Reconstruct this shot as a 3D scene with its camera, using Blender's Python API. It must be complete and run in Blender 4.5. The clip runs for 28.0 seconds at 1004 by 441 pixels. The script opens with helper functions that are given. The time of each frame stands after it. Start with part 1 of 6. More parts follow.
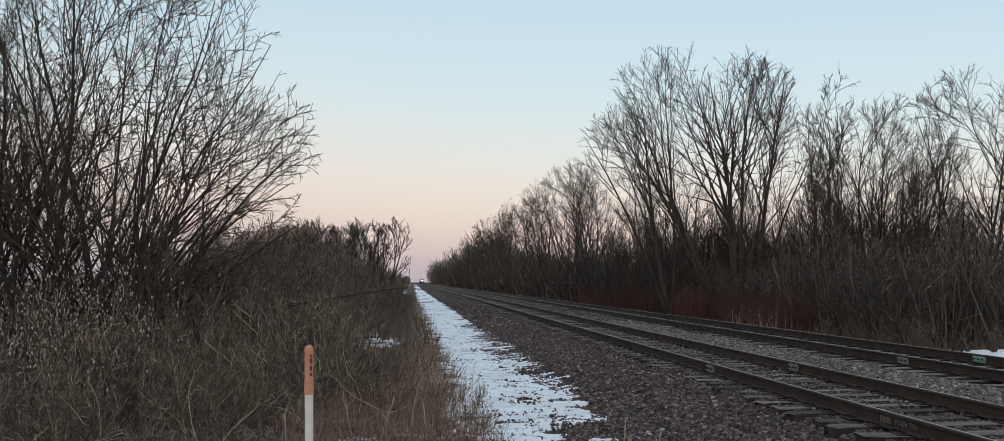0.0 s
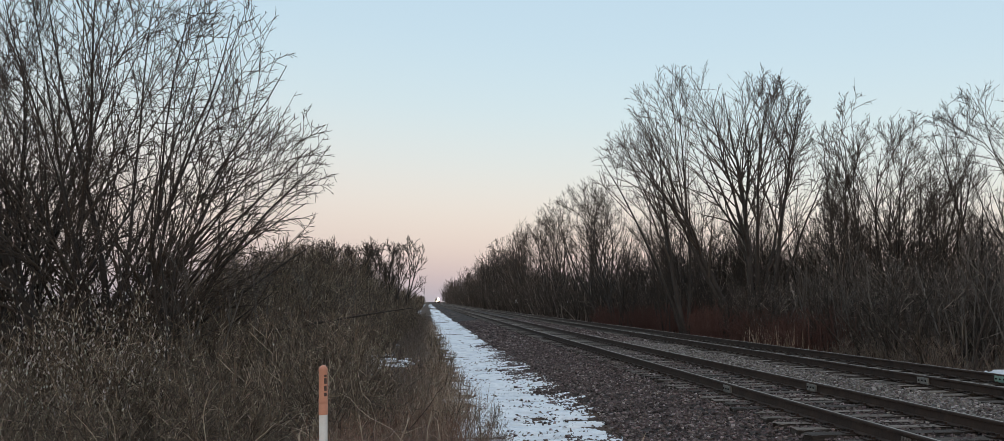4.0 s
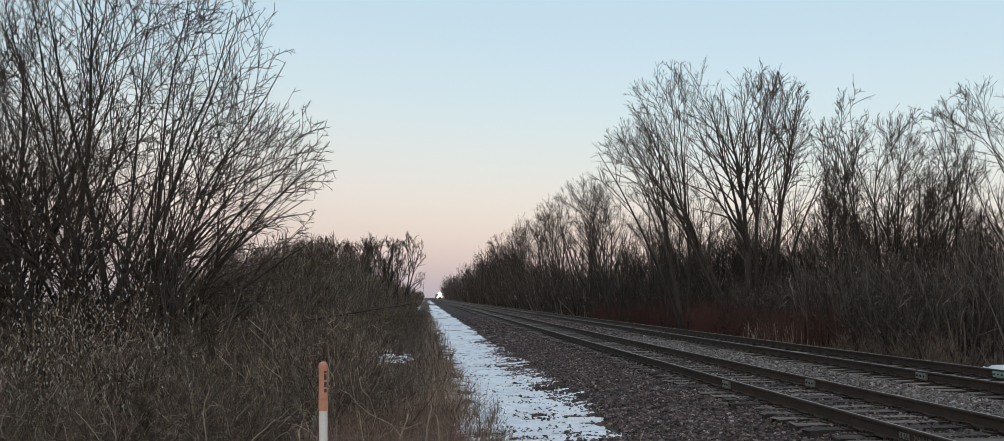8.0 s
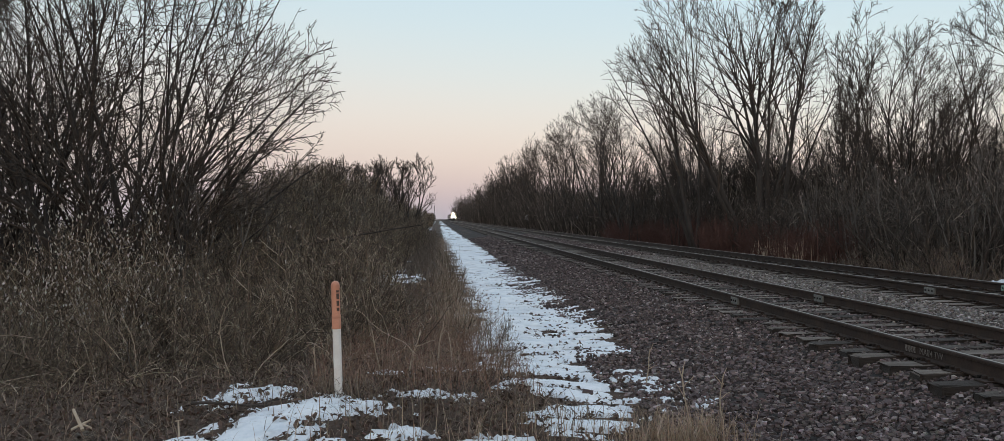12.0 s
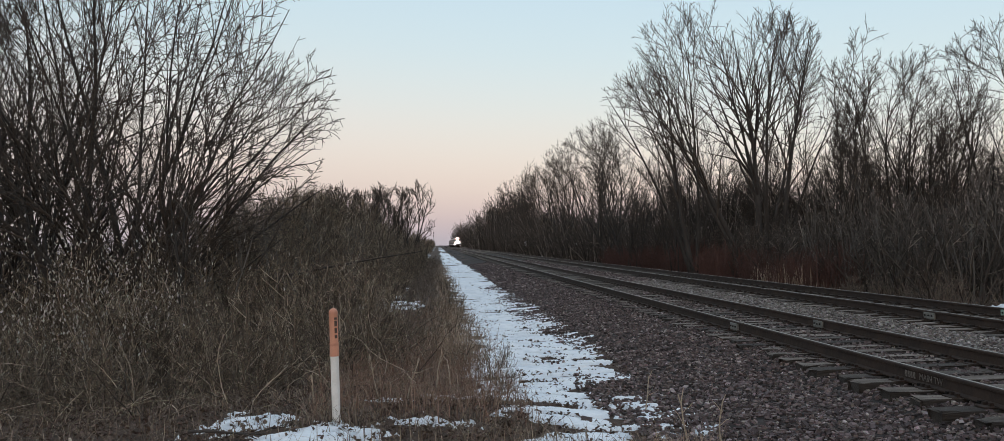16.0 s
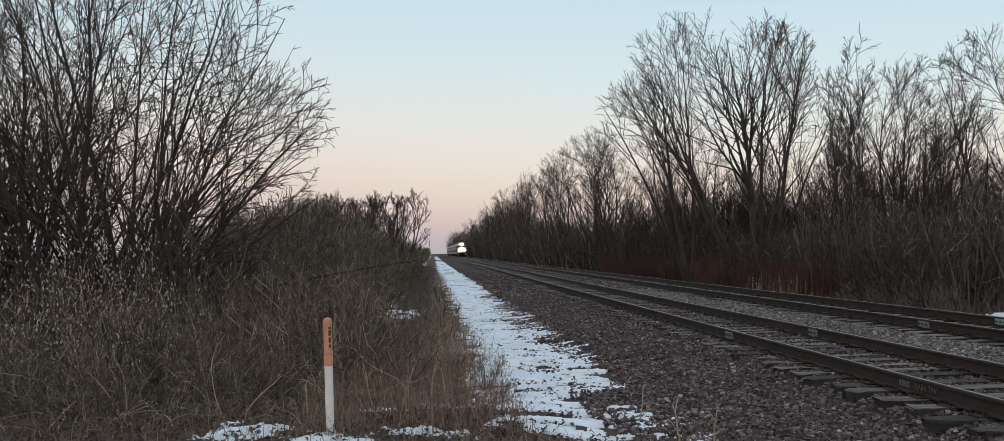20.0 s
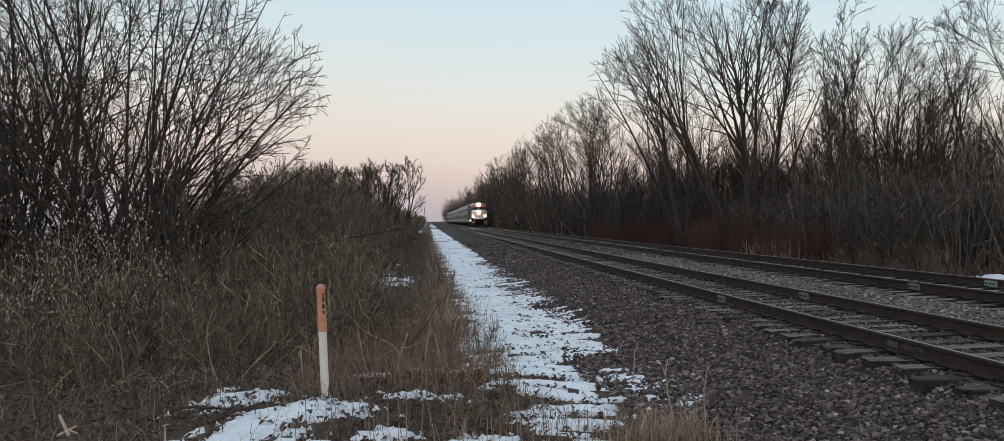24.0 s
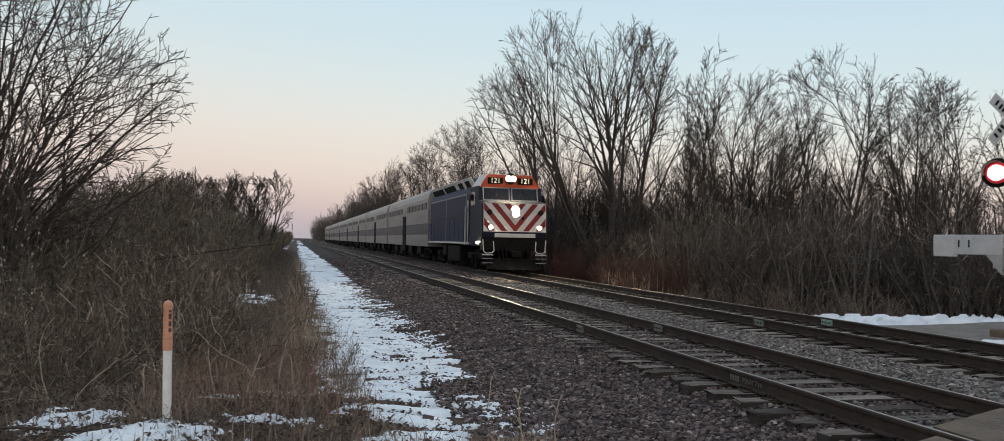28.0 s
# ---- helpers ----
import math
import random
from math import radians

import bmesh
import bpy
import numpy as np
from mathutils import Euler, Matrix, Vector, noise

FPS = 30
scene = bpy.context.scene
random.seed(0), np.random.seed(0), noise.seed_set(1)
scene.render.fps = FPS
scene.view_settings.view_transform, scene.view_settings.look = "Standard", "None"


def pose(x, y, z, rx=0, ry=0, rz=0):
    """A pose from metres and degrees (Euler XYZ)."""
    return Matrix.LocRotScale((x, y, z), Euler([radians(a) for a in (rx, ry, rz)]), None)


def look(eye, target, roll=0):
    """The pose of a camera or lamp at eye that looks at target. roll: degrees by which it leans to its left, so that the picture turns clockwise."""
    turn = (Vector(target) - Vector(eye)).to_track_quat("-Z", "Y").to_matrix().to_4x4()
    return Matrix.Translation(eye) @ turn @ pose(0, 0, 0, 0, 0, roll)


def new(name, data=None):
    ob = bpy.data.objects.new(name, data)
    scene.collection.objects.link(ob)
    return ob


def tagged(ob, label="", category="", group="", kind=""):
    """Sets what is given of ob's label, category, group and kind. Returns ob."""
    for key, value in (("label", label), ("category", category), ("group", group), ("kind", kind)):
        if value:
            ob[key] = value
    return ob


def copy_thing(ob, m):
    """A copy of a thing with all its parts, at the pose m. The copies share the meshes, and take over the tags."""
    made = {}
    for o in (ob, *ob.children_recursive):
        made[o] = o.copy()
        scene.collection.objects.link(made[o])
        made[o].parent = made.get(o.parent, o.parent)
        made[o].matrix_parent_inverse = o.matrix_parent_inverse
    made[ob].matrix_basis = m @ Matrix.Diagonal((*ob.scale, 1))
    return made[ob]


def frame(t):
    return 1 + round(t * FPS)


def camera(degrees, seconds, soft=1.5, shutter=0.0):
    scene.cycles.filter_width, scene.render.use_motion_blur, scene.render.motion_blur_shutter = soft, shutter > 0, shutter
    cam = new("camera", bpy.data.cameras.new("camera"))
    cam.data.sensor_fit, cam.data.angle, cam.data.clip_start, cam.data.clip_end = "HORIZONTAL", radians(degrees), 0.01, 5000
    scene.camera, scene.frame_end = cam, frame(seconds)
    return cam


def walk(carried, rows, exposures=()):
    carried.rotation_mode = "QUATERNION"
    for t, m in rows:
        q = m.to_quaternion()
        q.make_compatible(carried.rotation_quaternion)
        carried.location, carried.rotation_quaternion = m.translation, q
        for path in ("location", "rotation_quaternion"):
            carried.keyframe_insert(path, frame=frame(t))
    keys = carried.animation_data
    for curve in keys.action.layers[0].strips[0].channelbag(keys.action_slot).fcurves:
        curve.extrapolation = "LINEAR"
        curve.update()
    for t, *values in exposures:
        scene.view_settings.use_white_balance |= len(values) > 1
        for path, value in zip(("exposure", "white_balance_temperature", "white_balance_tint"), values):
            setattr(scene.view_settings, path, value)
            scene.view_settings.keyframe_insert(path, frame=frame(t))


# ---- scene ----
# The eye stands beside a double track, 1.45 m above the rails; y runs along the track, rail heads near z = 0.
cam = camera(60.0, 28.0, soft=0.5, shutter=0.2)
PATH = [
    (0, pose(-0.021, 0.030, 1.447, 94.00, 0.31, -5.82)),
    (0.5, pose(-0.020, 0.028, 1.450, 94.25, 0.35, -5.70)),
    (1, pose(-0.025, 0.037, 1.447, 94.49, 0.38, -5.56)),
    (1.5, pose(-0.024, 0.024, 1.448, 94.70, 0.42, -5.43)),
    (2, pose(-0.020, 0.017, 1.455, 94.89, 0.51, -5.29)),
    (2.5, pose(-0.026, 0.023, 1.451, 95.06, 0.62, -5.21)),
    (3, pose(-0.015, 0.016, 1.446, 95.13, 0.60, -5.07)),
    (3.5, pose(-0.019, 0.044, 1.447, 95.21, 0.44, -4.97)),
    (5.5, pose(-0.011, 0.047, 1.442, 95.38, 0.39, -4.47)),
    (6, pose(-0.014, 0.046, 1.446, 95.27, 0.30, -4.39)),
    (6.5, pose(-0.012, 0.035, 1.449, 95.15, 0.32, -4.45)),
    (7, pose(-0.010, 0.048, 1.451, 95.12, 0.28, -4.52)),
    (7.5, pose(-0.012, 0.043, 1.444, 95.06, 0.36, -4.73)),
    (8, pose(-0.022, 0.032, 1.450, 95.01, 0.44, -4.91)),
    (8.5, pose(-0.019, 0.046, 1.441, 94.23, -0.03, -4.86)),
    (9, pose(-0.005, 0.032, 1.437, 93.77, -0.10, -5.87)),
    (9.5, pose(-0.011, 0.053, 1.431, 93.61, -0.19, -6.63)),
    (10, pose(-0.008, 0.066, 1.433, 92.32, 0.24, -6.29)),
    (10.5, pose(-0.012, 0.052, 1.429, 91.17, 0.91, -4.98)),
    (11, pose(-0.006, 0.021, 1.428, 90.51, 1.11, -4.29)),
    (11.5, pose(-0.005, 0.033, 1.429, 89.80, 1.08, -4.19)),
    (13.5, pose(0.004, 0.019, 1.443, 89.99, 0.89, -4.26)),
    (14, pose(0.008, 0.018, 1.443, 90.66, 0.95, -4.29)),
    (14.5, pose(0.008, -0.003, 1.444, 91.17, 1.12, -4.12)),
    (15, pose(0.007, 0.017, 1.450, 91.38, 1.14, -4.12)),
    (15.5, pose(0.018, 0.006, 1.445, 91.53, 1.30, -4.18)),
    (16, pose(0.009, 0.013, 1.437, 91.52, 1.23, -4.22)),
    (16.5, pose(0.015, 0.014, 1.448, 91.62, 1.24, -4.51)),
    (17, pose(0.015, 0.015, 1.448, 91.68, 1.24, -4.57)),
    (17.5, pose(0.019, 0.018, 1.448, 91.73, 1.21, -4.79)),
    (18, pose(0.019, 0.010, 1.442, 91.83, 1.07, -4.71)),
    (18.5, pose(0.018, 0.003, 1.450, 91.87, 1.01, -4.60)),
    (19, pose(0.021, -0.007, 1.439, 91.98, 1.03, -4.52)),
    (19.5, pose(0.013, -0.007, 1.442, 92.04, 1.09, -4.57)),
    (20, pose(0.020, 0.010, 1.444, 92.07, 1.23, -4.51)),
    (20.5, pose(0.021, 0.024, 1.436, 91.96, 1.19, -4.64)),
    (21, pose(0.016, 0.009, 1.432, 91.35, 0.99, -4.55)),
    (21.5, pose(0.022, 0.010, 1.432, 91.14, 1.00, -4.45)),
    (22, pose(0.034, 0.002, 1.437, 90.72, 1.41, -4.35)),
    (22.5, pose(0.048, -0.013, 1.424, 90.40, 1.54, -4.47)),
    (24.5, pose(0.055, -0.032, 1.431, 89.84, 1.77, -5.02)),
    (25, pose(0.050, -0.022, 1.434, 89.81, 1.78, -5.25)),
    (25.5, pose(0.052, -0.031, 1.435, 89.73, 1.68, -5.35)),
    (26, pose(0.058, -0.019, 1.428, 89.59, 1.66, -5.60)),
    (26.5, pose(0.067, -0.007, 1.431, 89.60, 1.67, -6.00)),
    (27, pose(0.072, -0.032, 1.435, 89.65, 1.49, -6.91)),
    (27.5, pose(0.085, -0.037, 1.445, 90.33, 0.08, -9.61)),
    (28, pose(0.127, -0.056, 1.453, 91.37, -1.04, -13.31)),
]
walk(cam, PATH)

NEAR_X, FAR_X, FAR_Z = 5.93, 9.83, 0.03     # centre lines of the two tracks
GAUGE = 0.755                                # half the distance between rail heads

# ---- world and light: clear sky just after sunset, the glow behind the eye ----
world = bpy.data.worlds.new("dusk_sky")
scene.world = world
world.use_nodes = True
wn, wl = world.node_tree.nodes, world.node_tree.links
wn.clear()
w_out = wn.new("ShaderNodeOutputWorld")
w_bg = wn.new("ShaderNodeBackground")
w_sky = wn.new("ShaderNodeTexSky")
w_sky.sky_type = "NISHITA"
w_sky.sun_disc = False
w_sky.sun_elevation, w_sky.sun_rotation = radians(1.5), radians(200)
w_tc = wn.new("ShaderNodeTexCoord")
w_sep = wn.new("ShaderNodeSeparateXYZ")
w_ramp = wn.new("ShaderNodeValToRGB")
w_mix = wn.new("ShaderNodeMix")
w_mix.data_type = "RGBA"
w_mix.inputs["Factor"].default_value = 0.93
w_ramp.color_ramp.interpolation = "B_SPLINE"
stops = [(0.0, (0.48, 0.46, 0.52)), (0.03, (0.57, 0.505, 0.55)), (0.065, (0.71, 0.61, 0.605)), (0.11, (0.755, 0.695, 0.68)), (0.16, (0.70, 0.73, 0.745)),
         (0.22, (0.61, 0.735, 0.80)), (0.30, (0.54, 0.70, 0.82)), (0.42, (0.475, 0.645, 0.79)), (0.6, (0.54, 0.63, 0.72)), (1.0, (0.6, 0.64, 0.7))]
ramp = w_ramp.color_ramp
while len(ramp.elements) < len(stops):
    ramp.elements.new(0.5)
for el, (at, col) in zip(ramp.elements, stops):
    el.position, el.color = at, (*col, 1)
wl.new(w_tc.outputs["Generated"], w_sep.inputs[0])
# the pink belt sinks towards the far side of the line
w_side, w_lift = wn.new("ShaderNodeMapRange"), wn.new("ShaderNodeMath")
w_side.inputs["From Min"].default_value, w_side.inputs["From Max"].default_value = -0.6, 0.6
w_side.inputs["To Min"].default_value, w_side.inputs["To Max"].default_value = -0.05, 0.047
wl.new(w_sep.outputs["X"], w_side.inputs["Value"])
wl.new(w_sep.outputs["Z"], w_lift.inputs[0])
wl.new(w_side.outputs[0], w_lift.inputs[1])
wl.new(w_lift.outputs[0], w_ramp.inputs[0])
wl.new(w_sky.outputs[0], w_mix.inputs["A"])
wl.new(w_ramp.outputs[0], w_mix.inputs["B"])
# the afterglow lies low in the west, behind the eye
w_west, w_low, w_both, w_glow = wn.new("ShaderNodeMapRange"), wn.new("ShaderNodeMapRange"), wn.new("ShaderNodeMath"), wn.new("ShaderNodeMix")
for node, a, c in ((w_west, -0.15, -0.95), (w_low, 0.55, 0.0)):
    node.inputs["From Min"].default_value, node.inputs["From Max"].default_value = a, c
wl.new(w_sep.outputs["Y"], w_west.inputs["Value"])
wl.new(w_sep.outputs["Z"], w_low.inputs["Value"])
w_both.operation = "MULTIPLY"
wl.new(w_west.outputs[0], w_both.inputs[0])
wl.new(w_low.outputs[0], w_both.inputs[1])
w_glow.data_type = "RGBA"
w_glow.inputs["B"].default_value = (0.85, 0.62, 0.45, 1)
wl.new(w_both.outputs[0], w_glow.inputs["Factor"])
wl.new(w_mix.outputs["Result"], w_glow.inputs["A"])
wl.new(w_glow.outputs["Result"], w_bg.inputs["Color"])
w_bg.inputs["Strength"].default_value = 1.0
wl.new(w_bg.outputs[0], w_out.inputs[0])

sun = new("sun", bpy.data.lights.new("sun", "SUN"))
sun.data.energy, sun.data.angle, sun.data.color = 0.2, radians(30), (1.0, 0.78, 0.6)
sun.matrix_basis = look((-20, -60, 9), (0, 0, 0))


# ---- materials ----
def material(name, colour, colour2=None, rough=0.8, metal=0.0, scale=8.0, bump=0.0, bump_scale=None, fine=0.35,
             emit=None, strength=0.0, by_object=0.0, stretch=(1, 1, 1), coat=0.0, gloss=0.5):
    """A surface with two colours mixed by noise at two scales, and relief."""
    m = bpy.data.materials.new(name)
    m.use_nodes = True
    n, l = m.node_tree.nodes, m.node_tree.links
    b = n["Principled BSDF"]
    b.inputs["Roughness"].default_value, b.inputs["Metallic"].default_value = rough, metal
    b.inputs["Coat Weight"].default_value = coat
    b.inputs["Specular IOR Level"].default_value = gloss
    colour2 = colour2 or tuple(c * 0.6 for c in colour)
    tc = n.new("ShaderNodeTexCoord")
    mp = n.new("ShaderNodeMapping")
    mp.inputs["Scale"].default_value = stretch
    l.new(tc.outputs["Object"], mp.inputs["Vector"])
    big, small = n.new("ShaderNodeTexNoise"), n.new("ShaderNodeTexNoise")
    big.inputs["Scale"].default_value, small.inputs["Scale"].default_value = scale, scale * 9
    big.inputs["Detail"].default_value, small.inputs["Detail"].default_value = 5, 3
    for t in (big, small):
        l.new(mp.outputs[0], t.inputs["Vector"])
    mix = n.new("ShaderNodeMix")
    mix.inputs["Factor"].default_value = fine
    l.new(big.outputs["Fac"], mix.inputs["A"])
    l.new(small.outputs["Fac"], mix.inputs["B"])
    rng = n.new("ShaderNodeMapRange")
    rng.inputs["From Min"].default_value, rng.inputs["From Max"].default_value = 0.36, 0.64
    l.new(mix.outputs[0], rng.inputs["Value"])
    col = n.new("ShaderNodeMix")
    col.data_type = "RGBA"
    col.inputs["A"].default_value, col.inputs["B"].default_value = (*colour, 1), (*colour2, 1)
    l.new(rng.outputs[0], col.inputs["Factor"])
    last = col.outputs["Result"]
    if by_object:
        info, hsv, mr = n.new("ShaderNodeObjectInfo"), n.new("ShaderNodeHueSaturation"), n.new("ShaderNodeMapRange")
        mr.inputs["To Min"].default_value, mr.inputs["To Max"].default_value = 1 - by_object, 1 + by_object
        l.new(info.outputs["Random"], mr.inputs["Value"])
        l.new(mr.outputs[0], hsv.inputs["Value"])
        l.new(last, hsv.inputs["Color"])
        last = hsv.outputs[0]
    l.new(last, b.inputs["Base Color"])
    if bump:
        bn, bt = n.new("ShaderNodeBump"), n.new("ShaderNodeTexNoise")
        bt.inputs["Scale"].default_value, bt.inputs["Detail"].default_value = bump_scale or scale * 4, 6
        bn.inputs["Strength"].default_value, bn.inputs["Distance"].default_value = bump, 0.02
        l.new(mp.outputs[0], bt.inputs["Vector"])
        l.new(bt.outputs["Fac"], bn.inputs["Height"])
        l.new(bn.outputs[0], b.inputs["Normal"])
    if emit:
        b.inputs["Emission Color"].default_value, b.inputs["Emission Strength"].default_value = (*emit, 1), strength
    return m


def island_material(name, colours, rough=0.85, bump=0.3):
    """Colours picked at random for each loose piece of a mesh, with a little grain."""
    m = bpy.data.materials.new(name)
    m.use_nodes = True
    n, l = m.node_tree.nodes, m.node_tree.links
    b = n["Principled BSDF"]
    b.inputs["Roughness"].default_value = rough
    geo, rp = n.new("ShaderNodeNewGeometry"), n.new("ShaderNodeValToRGB")
    l.new(geo.outputs["Random Per Island"], rp.inputs[0])
    while len(rp.color_ramp.elements) < len(colours):
        rp.color_ramp.elements.new(0.5)
    for i, (el, c) in enumerate(zip(rp.color_ramp.elements, colours)):
        el.position, el.color = i / (len(colours) - 1), (*c, 1)
    tc, nt, mx = n.new("ShaderNodeTexCoord"), n.new("ShaderNodeTexNoise"), n.new("ShaderNodeMix")
    nt.inputs["Scale"].default_value, nt.inputs["Detail"].default_value = 30, 4
    l.new(tc.outputs["Object"], nt.inputs["Vector"])
    mx.data_type, mx.blend_type = "RGBA", "MULTIPLY"
    mx.inputs["Factor"].default_value = 0.6
    l.new(rp.outputs[0], mx.inputs["A"])
    l.new(nt.outputs["Color"], mx.inputs["B"])
    hs = n.new("ShaderNodeHueSaturation")
    hs.inputs["Value"].default_value, hs.inputs["Saturation"].default_value = 1.4, 0.8
    l.new(mx.outputs["Result"], hs.inputs["Color"])
    l.new(hs.outputs[0], b.inputs["Base Color"])
    if bump:
        bn = n.new("ShaderNodeBump")
        bn.inputs["Strength"].default_value, bn.inputs["Distance"].default_value = bump, 0.01
        l.new(nt.outputs["Fac"], bn.inputs["Height"])
        l.new(bn.outputs[0], b.inputs["Normal"])
    return m


BARK = material("bark", (0.032, 0.027, 0.024), (0.064, 0.055, 0.05), 0.9, scale=3, bump=0.6, bump_scale=30, by_object=0.2, stretch=(1, 1, 0.3))
BARK_PALE = material("pale_bark", (0.16, 0.145, 0.13), (0.09, 0.08, 0.07), 0.9, scale=3, bump=0.5, bump_scale=25, by_object=0.2, stretch=(1, 1, 0.3))
TWIG = material("twig_bark", (0.042, 0.032, 0.026), (0.078, 0.061, 0.049), 0.85, scale=5, by_object=0.25)
BRUSH = island_material("brush_bark", [(0.0227, 0.0155, 0.0093), (0.1112, 0.076, 0.0446), (0.2369, 0.173, 0.1083), (0.033, 0.022, 0.0131), (0.1566, 0.108, 0.0646), (0.0237, 0.016, 0.01), (0.2833, 0.21, 0.1349), (0.515, 0.42, 0.2945)], bump=0)
# Darker copy of the brush colours; the shade of the woods is in them.
SHADED_BRUSH = island_material("shaded_brush_bark", [(0.0165, 0.012, 0.009), (0.06, 0.044, 0.033), (0.135, 0.102, 0.078), (0.025, 0.0185, 0.014), (0.086, 0.064, 0.049), (0.0165, 0.012, 0.009), (0.36, 0.29, 0.23)], bump=0)
RED_BRUSH = material("red_brush_bark", (0.085, 0.04, 0.032), (0.125, 0.062, 0.049), 0.85, scale=2, by_object=0.2)
CANE = island_material("cane_bark", [(0.0309, 0.0205, 0.0125), (0.1288, 0.09, 0.056), (0.2575, 0.192, 0.1263), (0.0515, 0.032, 0.0199), (0.17, 0.119, 0.075), (0.0309, 0.02, 0.0131), (0.3296, 0.257, 0.1748), (0.5974, 0.49, 0.3515)])
REED = island_material("reed_straw", [(0.3, 0.2, 0.12), (0.5, 0.37, 0.25), (0.22, 0.14, 0.085)], bump=0)
PALE_LEAF = island_material("pale_dead_leaf", [(0.3, 0.265, 0.225), (0.56, 0.51, 0.45), (0.4, 0.35, 0.3), (0.16, 0.135, 0.11), (0.66, 0.62, 0.57)], bump=0)
STRAW = island_material("dry_grass", [(0.12, 0.075, 0.045), (0.24, 0.165, 0.105), (0.08, 0.048, 0.031), (0.36, 0.27, 0.18), (0.06, 0.038, 0.026)], bump=0)
RUSSET = island_material("russet_grass", [(0.19, 0.088, 0.05), (0.3, 0.16, 0.095), (0.13, 0.058, 0.034), (0.4, 0.27, 0.18), (0.085, 0.04, 0.026)], bump=0)
STRAW_TWIG = island_material("straw_twig", [(0.05, 0.032, 0.023), (0.16, 0.112, 0.08), (0.26, 0.195, 0.145), (0.09, 0.06, 0.044), (0.4, 0.32, 0.25)], bump=0)
DRY_LEAF = island_material("dry_leaf", [(0.075, 0.042, 0.028), (0.14, 0.08, 0.052), (0.05, 0.03, 0.022), (0.2, 0.13, 0.09)], bump=0)
SOIL = material("soil_and_litter", (0.034, 0.021, 0.015), (0.088, 0.057, 0.04), 0.95, scale=1.2, bump=1.0, bump_scale=25, fine=0.55)
# Near black: the shade in the gaps between stones is put into this colour.
BALLAST_BED = material("ballast_bed", (0.03, 0.0225, 0.021), (0.014, 0.0105, 0.01), 0.95, scale=6, bump=1.0, bump_scale=22, fine=0.6)


def stone_cells(m, scale, spread=0.9):
    """Adds the pattern of packed stones to a ground material: a tone for each cell and relief at its edges."""
    n, l = m.node_tree.nodes, m.node_tree.links
    b = n["Principled BSDF"]
    tc, vo, vr = n.new("ShaderNodeTexCoord"), n.new("ShaderNodeTexVoronoi"), n.new("ShaderNodeMapRange")
    vo.inputs["Scale"].default_value = scale
    l.new(tc.outputs["Object"], vo.inputs["Vector"])
    sp = n.new("ShaderNodeSeparateColor")
    l.new(vo.outputs["Color"], sp.inputs[0])
    vr.inputs["To Min"].default_value, vr.inputs["To Max"].default_value = 1 - spread, 1 + spread * 1.3
    l.new(sp.outputs[0], vr.inputs["Value"])
    hs = n.new("ShaderNodeHueSaturation")
    old = b.inputs["Base Color"].links[0].from_socket
    l.new(old, hs.inputs["Color"])
    l.new(vr.outputs[0], hs.inputs["Value"])
    l.new(hs.outputs[0], b.inputs["Base Color"])
    bn = n.new("ShaderNodeBump")
    bn.inputs["Strength"].default_value, bn.inputs["Distance"].default_value = 1.0, 0.05
    bn.invert = True
    l.new(vo.outputs["Distance"], bn.inputs["Height"])
    l.new(bn.outputs[0], b.inputs["Normal"])


stone_cells(BALLAST_BED, 8, 0.95)
STONES = island_material("ballast_stone", [(0.0184, 0.012, 0.0117), (0.0957, 0.0662, 0.0637), (0.184, 0.1316, 0.1257), (0.0276, 0.0185, 0.0177), (0.1334, 0.092, 0.0885), (0.046, 0.0318, 0.0301), (0.2254, 0.1617, 0.1531), (0.0754, 0.0525, 0.0496), (0.4416, 0.3612, 0.3496)])
STONE_SINGLE = material("single_stone", (0.13, 0.1, 0.103), (0.065, 0.05, 0.053), 0.85, scale=12, bump=0.4, by_object=0.6)
STONES_PALE = island_material("pale_ballast_stone", [(0.06, 0.05, 0.046), (0.2, 0.172, 0.16), (0.13, 0.11, 0.10), (0.28, 0.25, 0.23), (0.09, 0.075, 0.068), (0.42, 0.385, 0.36)])
SNOW = material("old_snow", (0.92, 0.96, 1.0), (0.72, 0.79, 0.87), 0.75, scale=3.0, bump=0.9, bump_scale=14)
SNOW_DIRTY = material("dirty_snow", (0.72, 0.73, 0.74), (0.45, 0.43, 0.41), 0.8, scale=1.8, bump=0.6, bump_scale=8)
RAIL_RUST = material("rail_rust", (0.046, 0.028, 0.0195), (0.022, 0.014, 0.011), 0.85, 0.0, scale=4, bump=0.3, by_object=0.1)
RAIL_HEAD = material("rail_head", (0.42, 0.38, 0.35), (0.25, 0.21, 0.185), 0.34, 0.9, scale=6, stretch=(1, 0.05, 1))
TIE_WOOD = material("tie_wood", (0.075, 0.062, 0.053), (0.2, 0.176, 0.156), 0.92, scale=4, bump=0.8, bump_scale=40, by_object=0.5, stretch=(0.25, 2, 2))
# Creosoted sides, darker still: the shade on upright faces is in this colour.
TIE_SIDE_SHADED = material("tie_creosote_and_shade", (0.02, 0.0155, 0.0125), (0.04, 0.032, 0.027), 0.85, scale=5, bump=0.6, bump_scale=40, by_object=0.3, stretch=(0.25, 2, 2))
JOINT_GREEN = material("joint_paint", (0.16, 0.3, 0.25), (0.26, 0.36, 0.3), 0.6, scale=20)
JOINT_GREY = material("joint_grey", (0.24, 0.245, 0.23), (0.12, 0.12, 0.11), 0.7, scale=20)
